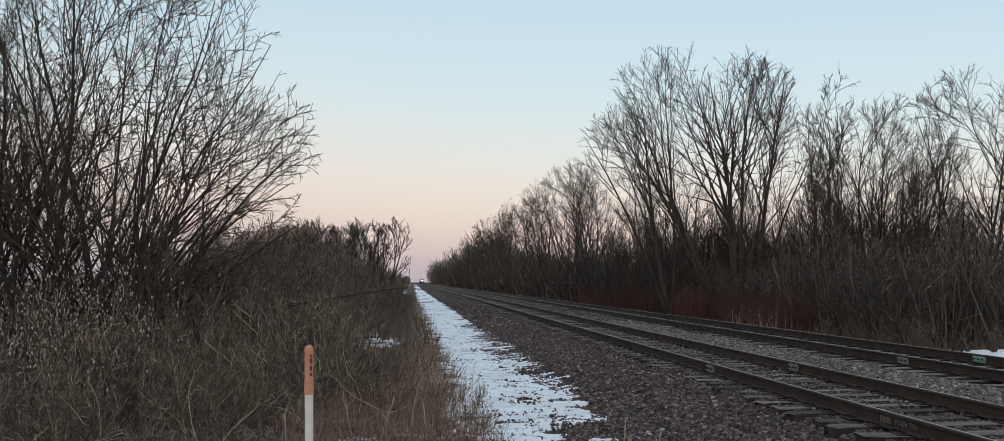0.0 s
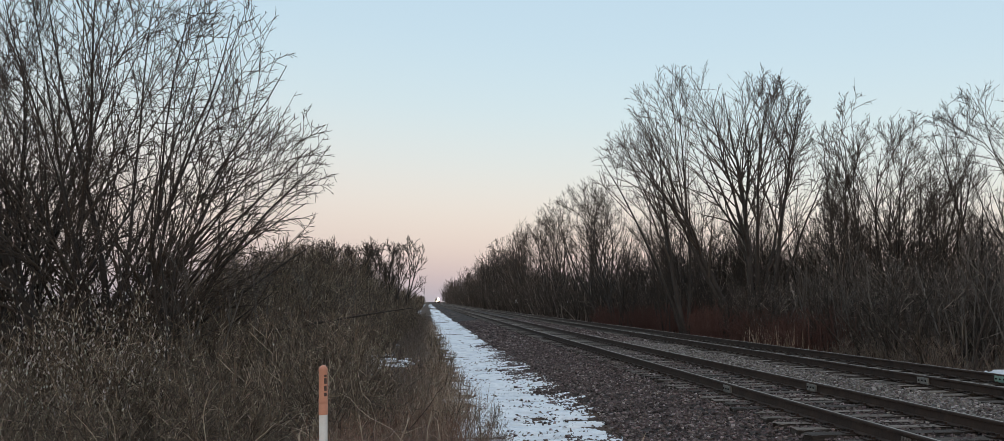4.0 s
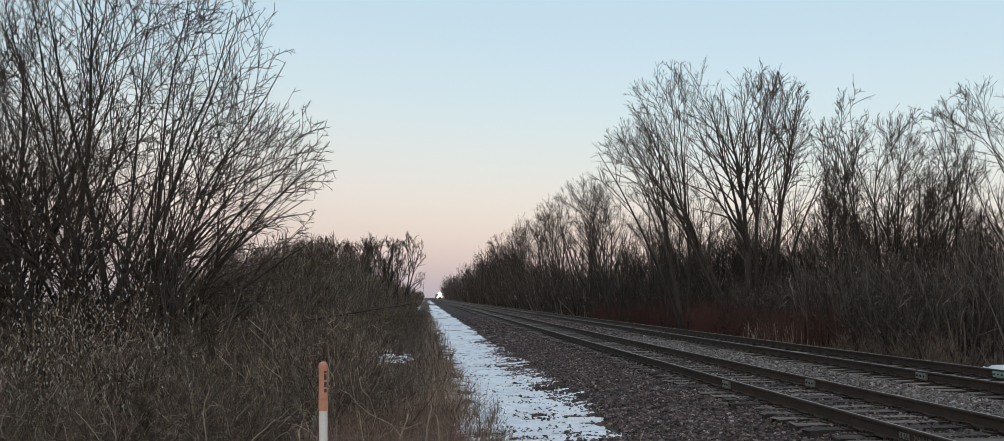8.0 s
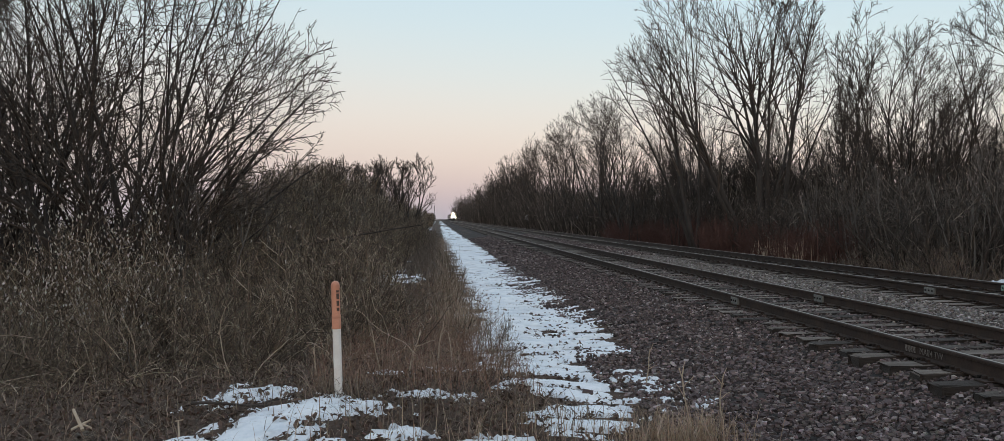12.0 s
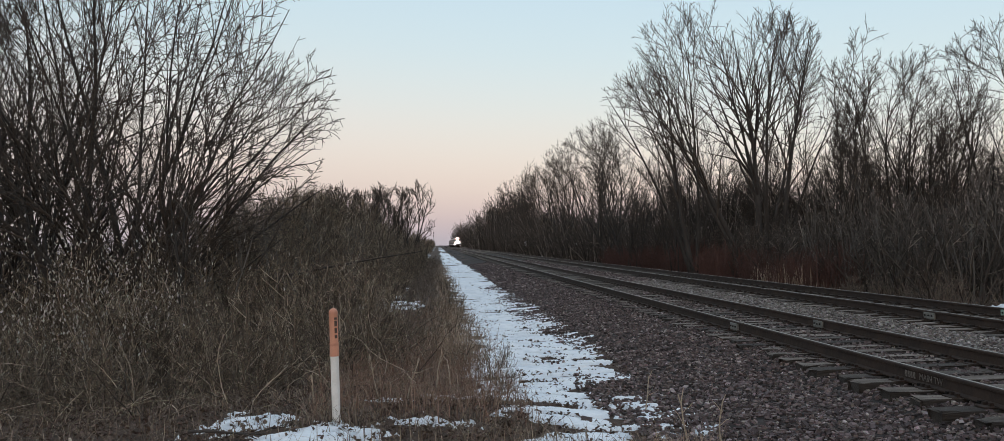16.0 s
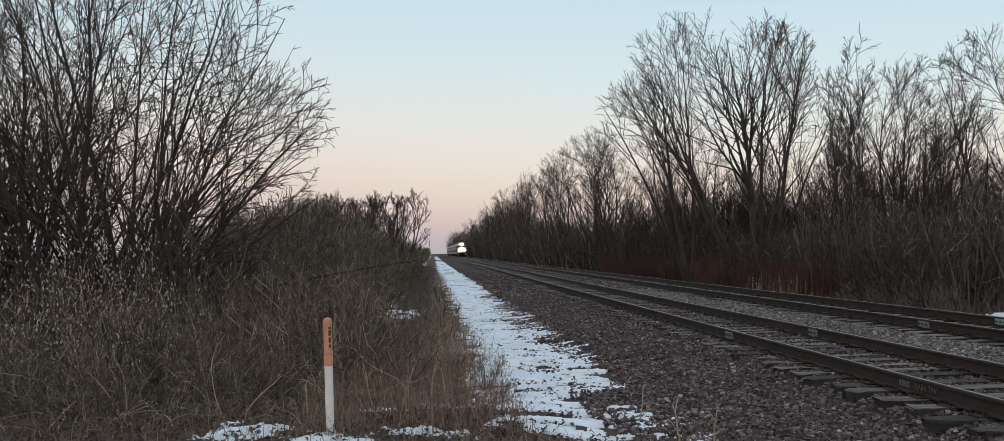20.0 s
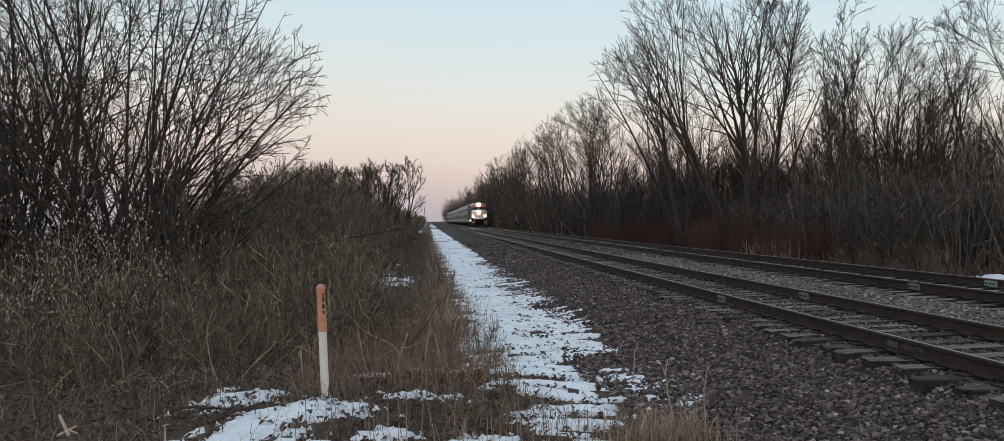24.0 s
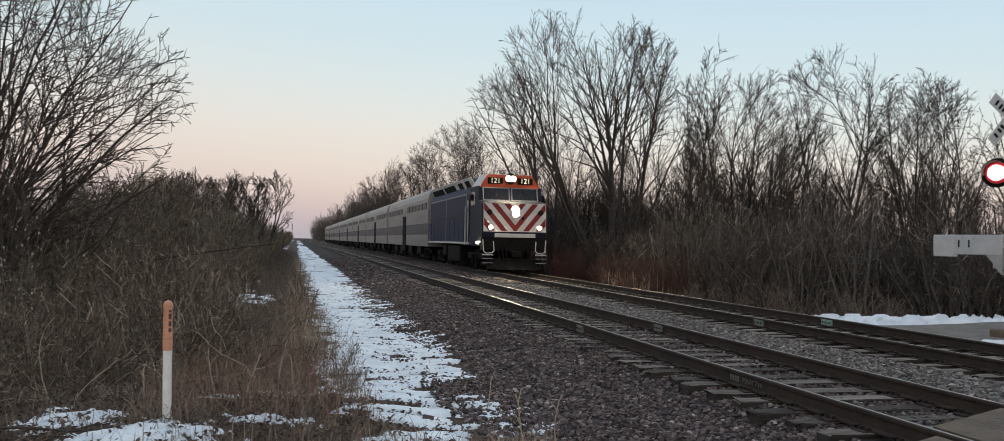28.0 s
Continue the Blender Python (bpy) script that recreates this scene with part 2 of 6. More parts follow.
CONCRETE = material("crossing_concrete", (0.165, 0.125, 0.092), (0.085, 0.066, 0.052), 0.92, scale=3, bump=0.9, bump_scale=18)
ASPHALT = material("asphalt", (0.075, 0.072, 0.07), (0.045, 0.043, 0.042), 0.9, scale=3, bump=0.7, bump_scale=90)
GRAVEL = material("apron_gravel", (0.23, 0.205, 0.185), (0.13, 0.115, 0.105), 0.95, scale=2.5, bump=0.9, bump_scale=35)
POST_WHITE = material("post_white", (0.88, 0.87, 0.84), (0.76, 0.73, 0.69), 0.45, scale=8)
POST_ORANGE = material("post_orange", (0.68, 0.31, 0.195), (0.55, 0.25, 0.165), 0.45, scale=8)
PEELED = material("peeled_wood", (0.5, 0.43, 0.34), (0.33, 0.26, 0.19), 0.85, scale=14, bump=0.4)
POST_INK = material("post_ink", (0.06, 0.04, 0.035), (0.12, 0.07, 0.05), 0.6)
BLACK = material("black_steel", (0.006, 0.006, 0.006), (0.016, 0.0135, 0.012), 0.75, 0.0, scale=6, gloss=0.12)
LOCO_BLUE = material("loco_blue", (0.017, 0.022, 0.052), (0.024, 0.029, 0.06), 0.6, scale=2, gloss=0.15)
LOCO_DARK = material("loco_dark_blue", (0.014, 0.017, 0.032), (0.024, 0.027, 0.042), 0.6, scale=2, gloss=0.15)
LOCO_WHITE = material("loco_white", (0.66, 0.64, 0.62), (0.52, 0.5, 0.48), 0.6, scale=3, gloss=0.15)
LOCO_RED = material("loco_red", (0.23, 0.036, 0.03), (0.18, 0.03, 0.026), 0.6, scale=3, gloss=0.15)
LOCO_ORANGE = material("loco_orange", (0.56, 0.10, 0.045), (0.46, 0.085, 0.04), 0.6, scale=3, gloss=0.15)
CAR_STEEL = material("stainless_side", (0.3, 0.28, 0.262), (0.22, 0.2, 0.185), 0.5, 0.15, scale=0.8, stretch=(1, 0.2, 3), gloss=0.4)
CAR_BAND = material("car_band", (0.05, 0.053, 0.064), (0.04, 0.042, 0.05), 0.5, scale=1, gloss=0.2)
# Near-black for doorways and step wells: their shade is put into the colour.
CAR_DARK = material("car_doorway_shade", (0.012, 0.012, 0.013), (0.022, 0.02, 0.02), 0.8, gloss=0.05)
COACH_GLASS = material("coach_glass", (0.03, 0.03, 0.033), (0.045, 0.045, 0.048), 0.4, gloss=0.12)
TRIM_GREY = material("hood_trim", (0.32, 0.32, 0.33), (0.22, 0.22, 0.23), 0.6, gloss=0.2)
GLASS = material("dark_glass", (0.012, 0.013, 0.016), (0.02, 0.02, 0.024), 0.25, gloss=0.3)
LAMP = material("headlamp", (1, 0.9, 0.7), rough=0.3, emit=(1.0, 0.80, 0.50), strength=1400)
LAMP_SMALL = material("ditch_lamp", (1, 0.9, 0.75), rough=0.3, emit=(1.0, 0.84, 0.6), strength=250)
DIGIT = material("lit_digit", (0.9, 0.85, 0.7), rough=0.5, emit=(1.0, 0.85, 0.5), strength=0.6)
GALV = material("galvanised_steel", (0.5, 0.5, 0.5), (0.38, 0.38, 0.385), 0.5, 0.6, scale=5)
SIGN_WHITE = material("sign_white", (0.6, 0.6, 0.6), (0.5, 0.5, 0.5), 0.4, scale=5)
RED_LENS = material("red_lens", (0.35, 0.012, 0.02), rough=0.3, emit=(1.0, 0.05, 0.07), strength=0.16)
RED_BULB = material("red_bulb", (1.0, 0.3, 0.3), rough=0.3, emit=(1.0, 0.55, 0.55), strength=25)
CHALK = material("chalk", (0.24, 0.22, 0.2), (0.06, 0.05, 0.045), 0.9, scale=30)


# ---- mesh helpers ----
def put_mesh(name, verts, faces_n, loops, mat, parent=None, label="", smooth=True):
    """A mesh from flat arrays: verts (n, 3), the sizes of its faces, and its corners."""
    me = bpy.data.meshes.new(name)
    nv, nf, nl = len(verts), len(faces_n), len(loops)
    me.vertices.add(nv)
    me.vertices.foreach_set("co", np.asarray(verts, np.float32).ravel())
    me.loops.add(nl)
    me.loops.foreach_set("vertex_index", np.asarray(loops, np.int32).ravel())
    me.polygons.add(nf)
    starts = np.concatenate(([0], np.cumsum(faces_n)[:-1])).astype(np.int32)
    me.polygons.foreach_set("loop_start", starts)
    me.polygons.foreach_set("use_smooth", np.full(nf, smooth))
    me.update(calc_edges=True)
    me.validate()
    me.materials.append(mat)
    ob = new(name, me)
    if parent:
        ob.parent = parent
    if label:
        ob["label"] = label
    return ob


def part(name, bm, mat, parent=None, label="", smooth=False):
    """Links a bmesh as one mesh object, under a thing or a part."""
    me = bpy.data.meshes.new(name)
    bmesh.ops.recalc_face_normals(bm, faces=bm.faces[:])
    bm.to_mesh(me)
    bm.free()
    if smooth:
        me.polygons.foreach_set("use_smooth", np.full(len(me.polygons), True))
    me.materials.append(mat)
    ob = new(name, me)
    if parent:
        ob.parent = parent
    if label:
        ob["label"] = label
    return ob


def thing(name, label, category, group="", kind=""):
    return tagged(new(name), label, category, group, kind)


def box(x0, x1, y0, y1, z0, z1, bevel=0.0, bm=None):
    bm = bm or bmesh.new()
    vs = bmesh.ops.create_cube(bm, size=1)["verts"]
    for v in vs:
        v.co = Vector(((x0 + x1) / 2 + v.co.x * (x1 - x0), (y0 + y1) / 2 + v.co.y * (y1 - y0), (z0 + z1) / 2 + v.co.z * (z1 - z0)))
    if bevel:
        es = list({e for v in vs for e in v.link_edges})
        bmesh.ops.bevel(bm, geom=es, offset=bevel, segments=2, affect="EDGES", profile=0.6)
    return bm


def rod(p, q, r0, r1=None, sides=10, bm=None):
    bm = bm or bmesh.new()
    p, q = Vector(p), Vector(q)
    made = bmesh.ops.create_cone(bm, cap_ends=True, segments=sides, radius1=r0, radius2=r0 if r1 is None else r1, depth=(q - p).length)
    m = Matrix.Translation((p + q) / 2) @ (q - p).to_track_quat("Z", "Y").to_matrix().to_4x4()
    bmesh.ops.transform(bm, matrix=m, verts=made["verts"])
    return bm


def extrude_profile(pts, y0, y1, bm=None, axis="y"):
    """A solid with the outline pts (a, z), drawn along y (or x)."""
    bm = bm or bmesh.new()
    at = (lambda a, z, y: (a, y, z)) if axis == "y" else (lambda a, z, x: (x, a, z))
    one = [bm.verts.new(at(a, z, y0)) for a, z in pts]
    two = [bm.verts.new(at(a, z, y1)) for a, z in pts]
    n = len(pts)
    bm.faces.new(one)
    bm.faces.new(two[::-1])
    for i in range(n):
        bm.faces.new((one[i], two[i], two[(i + 1) % n], one[(i + 1) % n]))
    return bm


def lettering(name, text, size, mat, m, parent=None, depth=0.004):
    cu = bpy.data.curves.new(name, "FONT")
    cu.body, cu.size, cu.extrude, cu.align_x, cu.align_y = text, size, depth, "CENTER", "CENTER"
    tmp = bpy.data.objects.new(name, cu)
    me = bpy.data.meshes.new_from_object(tmp)
    bpy.data.objects.remove(tmp)
    me.materials.clear()
    me.materials.append(mat)
    ob = new(name, me)
    ob.parent = parent
    ob.matrix_basis = m
    return ob


# ---- ground ----
def smooth_step(a, b, v):
    t = np.clip((v - a) / (b - a), 0, 1)
    return t * t * (3 - 2 * t)


def wave_noise(x, y, seed, octaves=4, base=1.0):
    """Cheap smooth noise, about -1 to 1."""
    rg = np.random.RandomState(seed)
    out, amp, freq = np.zeros_like(x, dtype=float), 1.0, base
    for _ in range(octaves):
        for _ in range(4):
            a, ph = rg.uniform(0, 6.283), rg.uniform(0, 6.283)
            k = freq * rg.uniform(0.7, 1.4)
            out += amp * 0.35 * np.sin(k * (x * np.cos(a) + y * np.sin(a)) + ph + 1.3 * np.sin(k * 0.6 * (x * np.sin(a) - y * np.cos(a)) + ph * 2))
        amp, freq = amp * 0.55, freq * 2.1
    return out


ROAD_SKEW = 0.5     # the road crosses the tracks at a slant


def ground_z(x, y):
    x, y = np.asarray(x, float), np.asarray(y, float)
    xs = [-400, -60, -14, -6, -2.6, -1.0, 0.6, 1.6, 2.6, 4.2, 4.55, 4.9, 7.0, 7.3, 8.5, 8.75, 10.9, 11.5, 13.2, 16, 60, 400]
    far = np.interp(x, xs, [-0.6, -0.7, -0.95, -0.85, -0.5, -0.42, -0.5, -0.53, -0.51, -0.34, -0.255, -0.225, -0.225, -0.2, -0.2, -0.25, -0.25, -0.32, -0.6, -0.55, -0.5, -0.5])
    near = np.interp(x, xs, [-0.5, -0.5, -0.6, -0.5, -0.28, -0.22, -0.3, -0.40, -0.43, -0.38, -0.335, -0.24, -0.235, -0.2, -0.2, -0.25, -0.25, -0.3, -0.3, -0.3, -0.4, -0.5])
    z = near + (far - near) * smooth_step(8.5, 14, y)
    road = smooth_step(0.5, -0.9, y - (3.3 + ROAD_SKEW * x)) * smooth_step(-13, -11, y - ROAD_SKEW * x)
    z = z + (-0.16 - z) * road * (1 - smooth_step(3.6, 4.4, x) * smooth_step(12.2, 11.4, x))
    rough = 0.035 * wave_noise(x, y, 3, 3, 1.7)
    keep = smooth_step(4.5, 3.5, x) + smooth_step(11.4, 12.5, x)
    return z + rough * keep * (1 - road)


def grid_sheet(name, xs, ys, height, mat, label, category, kind="structure", mask=None):
    xs, ys = np.asarray(xs, float), np.asarray(ys, float)
    gx, gy = np.meshgrid(xs, ys)
    gz = height(gx, gy)
    nx, ny = len(xs), len(ys)
    idx = np.arange(nx * ny).reshape(ny, nx)
    quads = np.stack([idx[:-1, :-1], idx[:-1, 1:], idx[1:, 1:], idx[1:, :-1]], -1).reshape(-1, 4)
    if mask is not None:
        ok = mask(gx, gy).ravel()
        quads = quads[ok[quads].any(1)]
    verts = np.stack([gx, gy, gz], -1).reshape(-1, 3)
    used = np.unique(quads)
    remap = np.zeros(nx * ny, int)
    remap[used] = np.arange(len(used))
    ob = put_mesh(name, verts[used], np.full(len(quads), 4), remap[quads].ravel(), mat)
    return tagged(ob, label, category, kind=kind)


def steps(*spans):
    out = []
    for a, b, d in spans:
        out += list(np.arange(a, b, d))
    return np.array(out + [spans[-1][1]])


def build_ground():
    xs = np.concatenate([[-400, -200, -100, -50, -30], steps((-20, -4, 1.0), (-4, 16, 0.2), (16, 30, 2.0)), [50, 100, 200, 400]])
    ys = np.concatenate([[-150, -60, -30], steps((-16, 3, 0.6), (3, 30, 0.2), (30, 80, 1.0), (80, 200, 5)), [300, 500, 800, 1200, 1800, 2600]])
    grid_sheet("ground", xs, ys, ground_z, SOIL, "dark bare soil with dead leaves and thawing frost", "ground")
    bx = steps((2.2, 4.4, 0.1), (4.4, 11.4, 0.25), (11.4, 12.8, 0.2))
    by = steps((2, 40, 0.2), (40, 120, 1.0), (120, 500, 20), (500, 1500, 100))
    edge = lambda x, y: 2.55 + 0.22 * wave_noise(y, y * 0.3, 9, 3, 0.8)
    lift = lambda x, y: ground_z(x, y) + 0.02 - 0.12 * smooth_step(0.1, -0.15, x - edge(x, y)) - 0.12 * smooth_step(12.3, 12.7, x)
    tagged(grid_sheet("ballast_bed", bx, by, lift, BALLAST_BED, "crushed stone trackbed under both tracks, darkened like the shade between stones", "trackbed"), kind="structure")


# snow lies in a strip between the trackbed and the brush, and in patches round the post
def snow_depth(x, y):
    left = np.interp(y, [5, 6.9, 8, 9.3, 11.5, 14, 16, 24, 60, 300], [1.0, 0.9, 0.8, 0.6, 0.32, 0.28, 0.45, 0.55, 0.4, 0.3])
    right = np.interp(y, [5, 6.6, 8.3, 10.3, 11.2, 12.2, 14, 17, 20, 27, 35, 55, 130, 400], [1.5, 1.45, 1.62, 1.75, 2.0, 2.75, 2.62, 2.85, 3.0, 2.85, 2.8, 2.6, 2.3, 2.2])
    ragged = 0.12 * wave_noise(x * 0.8, y * 2.2, 26, 3, 14) + 0.12 * wave_noise(x * 0.55, y * 2.4, 21, 5, 2.6) + 0.12 * wave_noise(x, y, 20, 3, 1.6)
    strip = np.minimum(x - left, right - x) + ragged
    strip = np.minimum(strip, (y - 6.3) * 0.6 + ragged)
    holes = wave_noise(x * 0.8, y * 2.0, 22, 4, 2.2)
    lefty = smooth_step(np.interp(y, [10.5, 12.5], [0.35, 0.75]), 0.0, x - left)
    clumps = wave_noise(x, y * 0.9, 29, 4, 3.4)
    streaks = wave_noise(x * 0.6, y * 3.4, 27, 5, 4.0)
    strip = np.minimum(strip, 0.2) - 0.5 * np.clip(holes - 0.5 + 0.6 * lefty, 0, 1) - 0.45 * lefty * np.clip(clumps + 0.15, 0, 1) - 1.1 * np.clip(streaks - 0.3, 0, 1)
    def blob(cx, cy, rx, ry):
        return 1 - np.sqrt(((x - cx) / rx) ** 2 + ((y - cy) / ry) ** 2)
    def drift(ax, ay, bx, by, r):
        f = np.clip(((x - ax) * (bx - ax) + (y - ay) * (by - ay)) / ((bx - ax) ** 2 + (by - ay) ** 2), 0, 1)
        return 1 - np.hypot(x - ax - f * (bx - ax), y - ay - f * (by - ay)) / r
    n2 = 0.5 * wave_noise(x * 1.1, y * 1.9, 23, 5, 6.5) + 0.75 * wave_noise(x, y * 1.8, 24, 3, 17) + 0.55 * wave_noise(x, y * 1.5, 28, 3, 38)
    patches = np.maximum.reduce([drift(-1.85, 6.5, -1.05, 7.75, 0.3) + 0.35, drift(-1.5, 6.3, -1.2, 6.7, 0.3) + 0.1, blob(-1.9, 8.45, 0.3, 0.35) - 0.15, blob(-1.62, 8.5, 0.28, 0.35) - 0.1, blob(-0.58, 7.6, 0.2, 0.16),
                                 drift(-0.55, 6.75, -0.22, 6.92, 0.13), blob(-0.1, 8.4, 0.36, 0.2) - 0.15, blob(-0.55, 9.5, 0.28, 0.16) - 0.3, blob(0.05, 10.4, 0.26, 0.35) - 0.25,
                                 drift(0.15, 6.55, 0.5, 6.75, 0.15), blob(2.2, 9.2, 0.5, 1.1) - 0.35]) + n2 - 0.28
    woods = np.where((x < -1.2) & (y > 21), 0.35 * wave_noise(x, y, 25, 3, 0.9) - 0.2, -1)
    hollow = 0.5 * blob(-1.8, 27.4, 1.1, 1.6) + 0.3 * wave_noise(x, y, 33, 4, 5)
    return np.maximum.reduce([strip, 0.25 * patches, 0.3 * woods, hollow])


def build_snow():
    lift = lambda x, y: ground_z(x, y) + np.clip(snow_depth(x, y) * 0.4, -0.08, 0.035) + 0.014 * wave_noise(x * 0.8, y * 1.8, 31, 5, 5)
    near = lambda x, y: snow_depth(x, y) > -0.12
    grid_sheet("snow_strip", steps((-3.6, 3.5, 0.035)), steps((5.6, 16, 0.04), (16, 40, 0.1)), lift, SNOW, "old wind-crusted snow lying along the foot of the trackbed", "snow", mask=near)
    grid_sheet("snow_strip", steps((-8, 3.6, 0.12)), steps((40, 80, 0.3), (80, 200, 1.0), (200, 600, 10)), lift, SNOW, "old snow strip running on towards the distance", "snow", mask=near)
    grid_sheet("snow_patch", steps((-9, -3.6, 0.1)), steps((14, 40, 0.12)), lift, SNOW_DIRTY, "thin snow left under the brush", "snow", mask=near)
    def beyond(x, y):
        return 1 - np.sqrt(((x - 12.1) / 0.5) ** 2 + ((y - 95) / 40) ** 2) + 0.6 * wave_noise(x, y * 0.35, 41, 3, 1.5) - 0.25
    grid_sheet("snow_patch", steps((11.2, 13, 0.1)), steps((45, 140, 0.5)), lambda x, y: ground_z(x, y) + 0.02 + np.clip(0.1 * beyond(x, y), -0.1, 0.06), SNOW,
               "thin snow beside the far track", "snow", mask=lambda x, y: beyond(x, y) > -0.3)
    def verge(x, y):
        a = 1 - np.sqrt(((x - 14.5) / 3.8) ** 2 + ((y - 18.2) / 0.8) ** 2)
        b = 1 - np.sqrt(((x - 12.4) / 1.6) ** 2 + ((y + 0.6 * (x - 12) - 12.7) / 0.4) ** 2)
        return np.maximum(a, b) + 0.7 * wave_noise(x * 0.6, y * 2, 43, 5, 3.4) + 0.7 * wave_noise(x * 0.7, y * 3, 44, 4, 9) - 0.66
    grid_sheet("snow_patch", steps((10.9, 19, 0.08)), steps((11.5, 19.5, 0.08)), lambda x, y: np.where(y < 15, -0.24 - 0.25 * smooth_step(11.7, 11.1, x), np.maximum(ground_z(x, y), -0.3)) + np.clip(0.25 * verge(x, y), -0.15, 0.12), SNOW,
               "dirty snow along the road shoulder", "snow", mask=lambda x, y: verge(x, y) > -0.3)


# ---- tracks ----
RAIL_FOOT = [(-0.07, -0.172), (0.07, -0.172), (0.07, -0.158), (0.012, -0.145), (0.009, -0.045), (0.035, -0.036), (0.036, -0.012), (0.028, -0.0025), (-0.028, -0.0025), (-0.036, -0.012), (-0.035, -0.036), (-0.009, -0.045), (-0.012, -0.145), (-0.07, -0.158)]
RAIL_TOP = [(-0.013, -0.003), (0.013, -0.003), (0.011, 0.0), (-0.011, 0.0)]


def tie_mesh():
    bm = box(-1.3, 1.3, -0.115, 0.115, -0.36, -0.176, 0.012)
    bmesh.ops.bisect_plane(bm, geom=bm.verts[:] + bm.edges[:] + bm.faces[:], plane_co=(-1.12, 0.02, 0), plane_no=(1, 0.2, 0))
    bmesh.ops.bisect_plane(bm, geom=bm.verts[:] + bm.edges[:] + bm.faces[:], plane_co=(1.15, 0.02, 0), plane_no=(1, -0.15, 0))
    for v in bm.verts:
        end = 2.0 if abs(v.co.x) > 1.2 else 1.0
        v.co += Vector((random.uniform(-0.02, 0.02) * end, random.uniform(-0.009, 0.009), random.uniform(-0.009, 0.004) * end))
    return bm


def build_track(cx, cz, label, joints, paints):
    tr = thing("railway_track", label, "railway track", "the two tracks", "structure")
    tr.location = (cx, 0, cz)
    for s in (-GAUGE, GAUGE):
        web = part("rail", extrude_profile([(s + a, z) for a, z in RAIL_FOOT], -60, 1500), RAIL_RUST, tr, "rusty brown steel rail")
        part("railhead", extrude_profile([(s + a, z) for a, z in RAIL_TOP], -60, 1500), RAIL_HEAD, web, "worn shiny running surface")
        joint_mat = paints[0 if s < 0 else 1]
        for y in joints:
            j = part("joint_bar", box(s - 0.05, s - 0.012, y - 0.17, y + 0.17, -0.15, -0.035, 0.006), joint_mat, tr, "painted insulated joint bar")
            part("joint_bar", box(s + 0.012, s + 0.05, y - 0.17, y + 0.17, -0.15, -0.035, 0.006), joint_mat, tr)
            bolts = bmesh.new()
            for k in (-0.11, 0.0, 0.11):
                rod((s - 0.065, y + k, -0.09), (s - 0.05, y + k, -0.09), 0.016, sides=6, bm=bolts)
            part("bolt", bolts, BLACK, j)
    # the nearest sleepers are parts of their own, with plates and spikes; those far off are joined
    cuts = []
    plate = spike = None
    for i in range(300):
        y = 2.6 + i * 0.52
        if i < 5:
            ob = part("tie", tie_mesh(), TIE_WOOD, tr, "weathered grey timber tie with creosoted sides, shade in their dark colour")
            ob.data.materials.append(TIE_SIDE_SHADED)
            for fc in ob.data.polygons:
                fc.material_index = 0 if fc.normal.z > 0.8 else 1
            cuts.append(ob.data)
        else:
            ob = new("tie", cuts[i * 7 % 5])
            ob.parent = tr
        ob.matrix_basis = pose(random.uniform(-0.11, 0.09), y + random.uniform(-0.03, 0.03), random.uniform(-0.012, 0.002), 0, 0, random.uniform(-1.2, 1.2) + (180 if i % 2 else 0))
        if i < 70:
            for s in (-GAUGE, GAUGE):
                if plate is None:
                    bm = box(-0.17, 0.17, -0.09, 0.09, -0.182, -0.166, 0.004)
                    for a in (-0.09, 0.09):
                        box(a - 0.02, a + 0.02, -0.06, -0.03, -0.17, -0.135, 0.0, bm)
                        box(a - 0.02, a + 0.02, 0.03, 0.06, -0.17, -0.135, 0.0, bm)
                    plate = part("tie_plate", bm, RAIL_RUST, tr, "rusty tie plate with spikes")
                    pl = plate
                else:
                    pl = new("tie_plate", plate.data)
                    pl.parent = tr
                pl.location = (s, y, 0)
            for s in (-GAUGE, GAUGE):
                if spike is None:
                    spike = part("rail_anchor", box(-0.085, 0.085, -0.02, 0.02, -0.178, -0.148, 0.004), BLACK, tr)
                    an = spike
                else:
                    an = new("rail_anchor", spike.data)
                    an.parent = tr
                an.location = (s, y + 0.15, 0)
    n = 900
    base = np.array([(x, y, z) for x in (-1.3, 1.3) for y in (-0.115, 0.115) for z in (-0.36, -0.178)])
    fc = np.array([(0, 1, 3, 2), (4, 6, 7, 5), (0, 4, 5, 1), (2, 3, 7, 6), (1, 5, 7, 3), (0, 2, 6, 4)])
    ys = 2.6 + (300 + np.arange(n)) * 0.52
    verts = base[None] + np.stack([np.zeros(n), ys, np.zeros(n)], -1)[:, None]
    faces = fc[None] + (np.arange(n) * 8)[:, None, None]
    far = put_mesh("ties_far_off", verts.reshape(-1, 3), np.full(n * 6, 4), faces.ravel(), TIE_WOOD, tr, "far timber ties", smooth=False)
    far["kind"] = "stuff"
    return tr


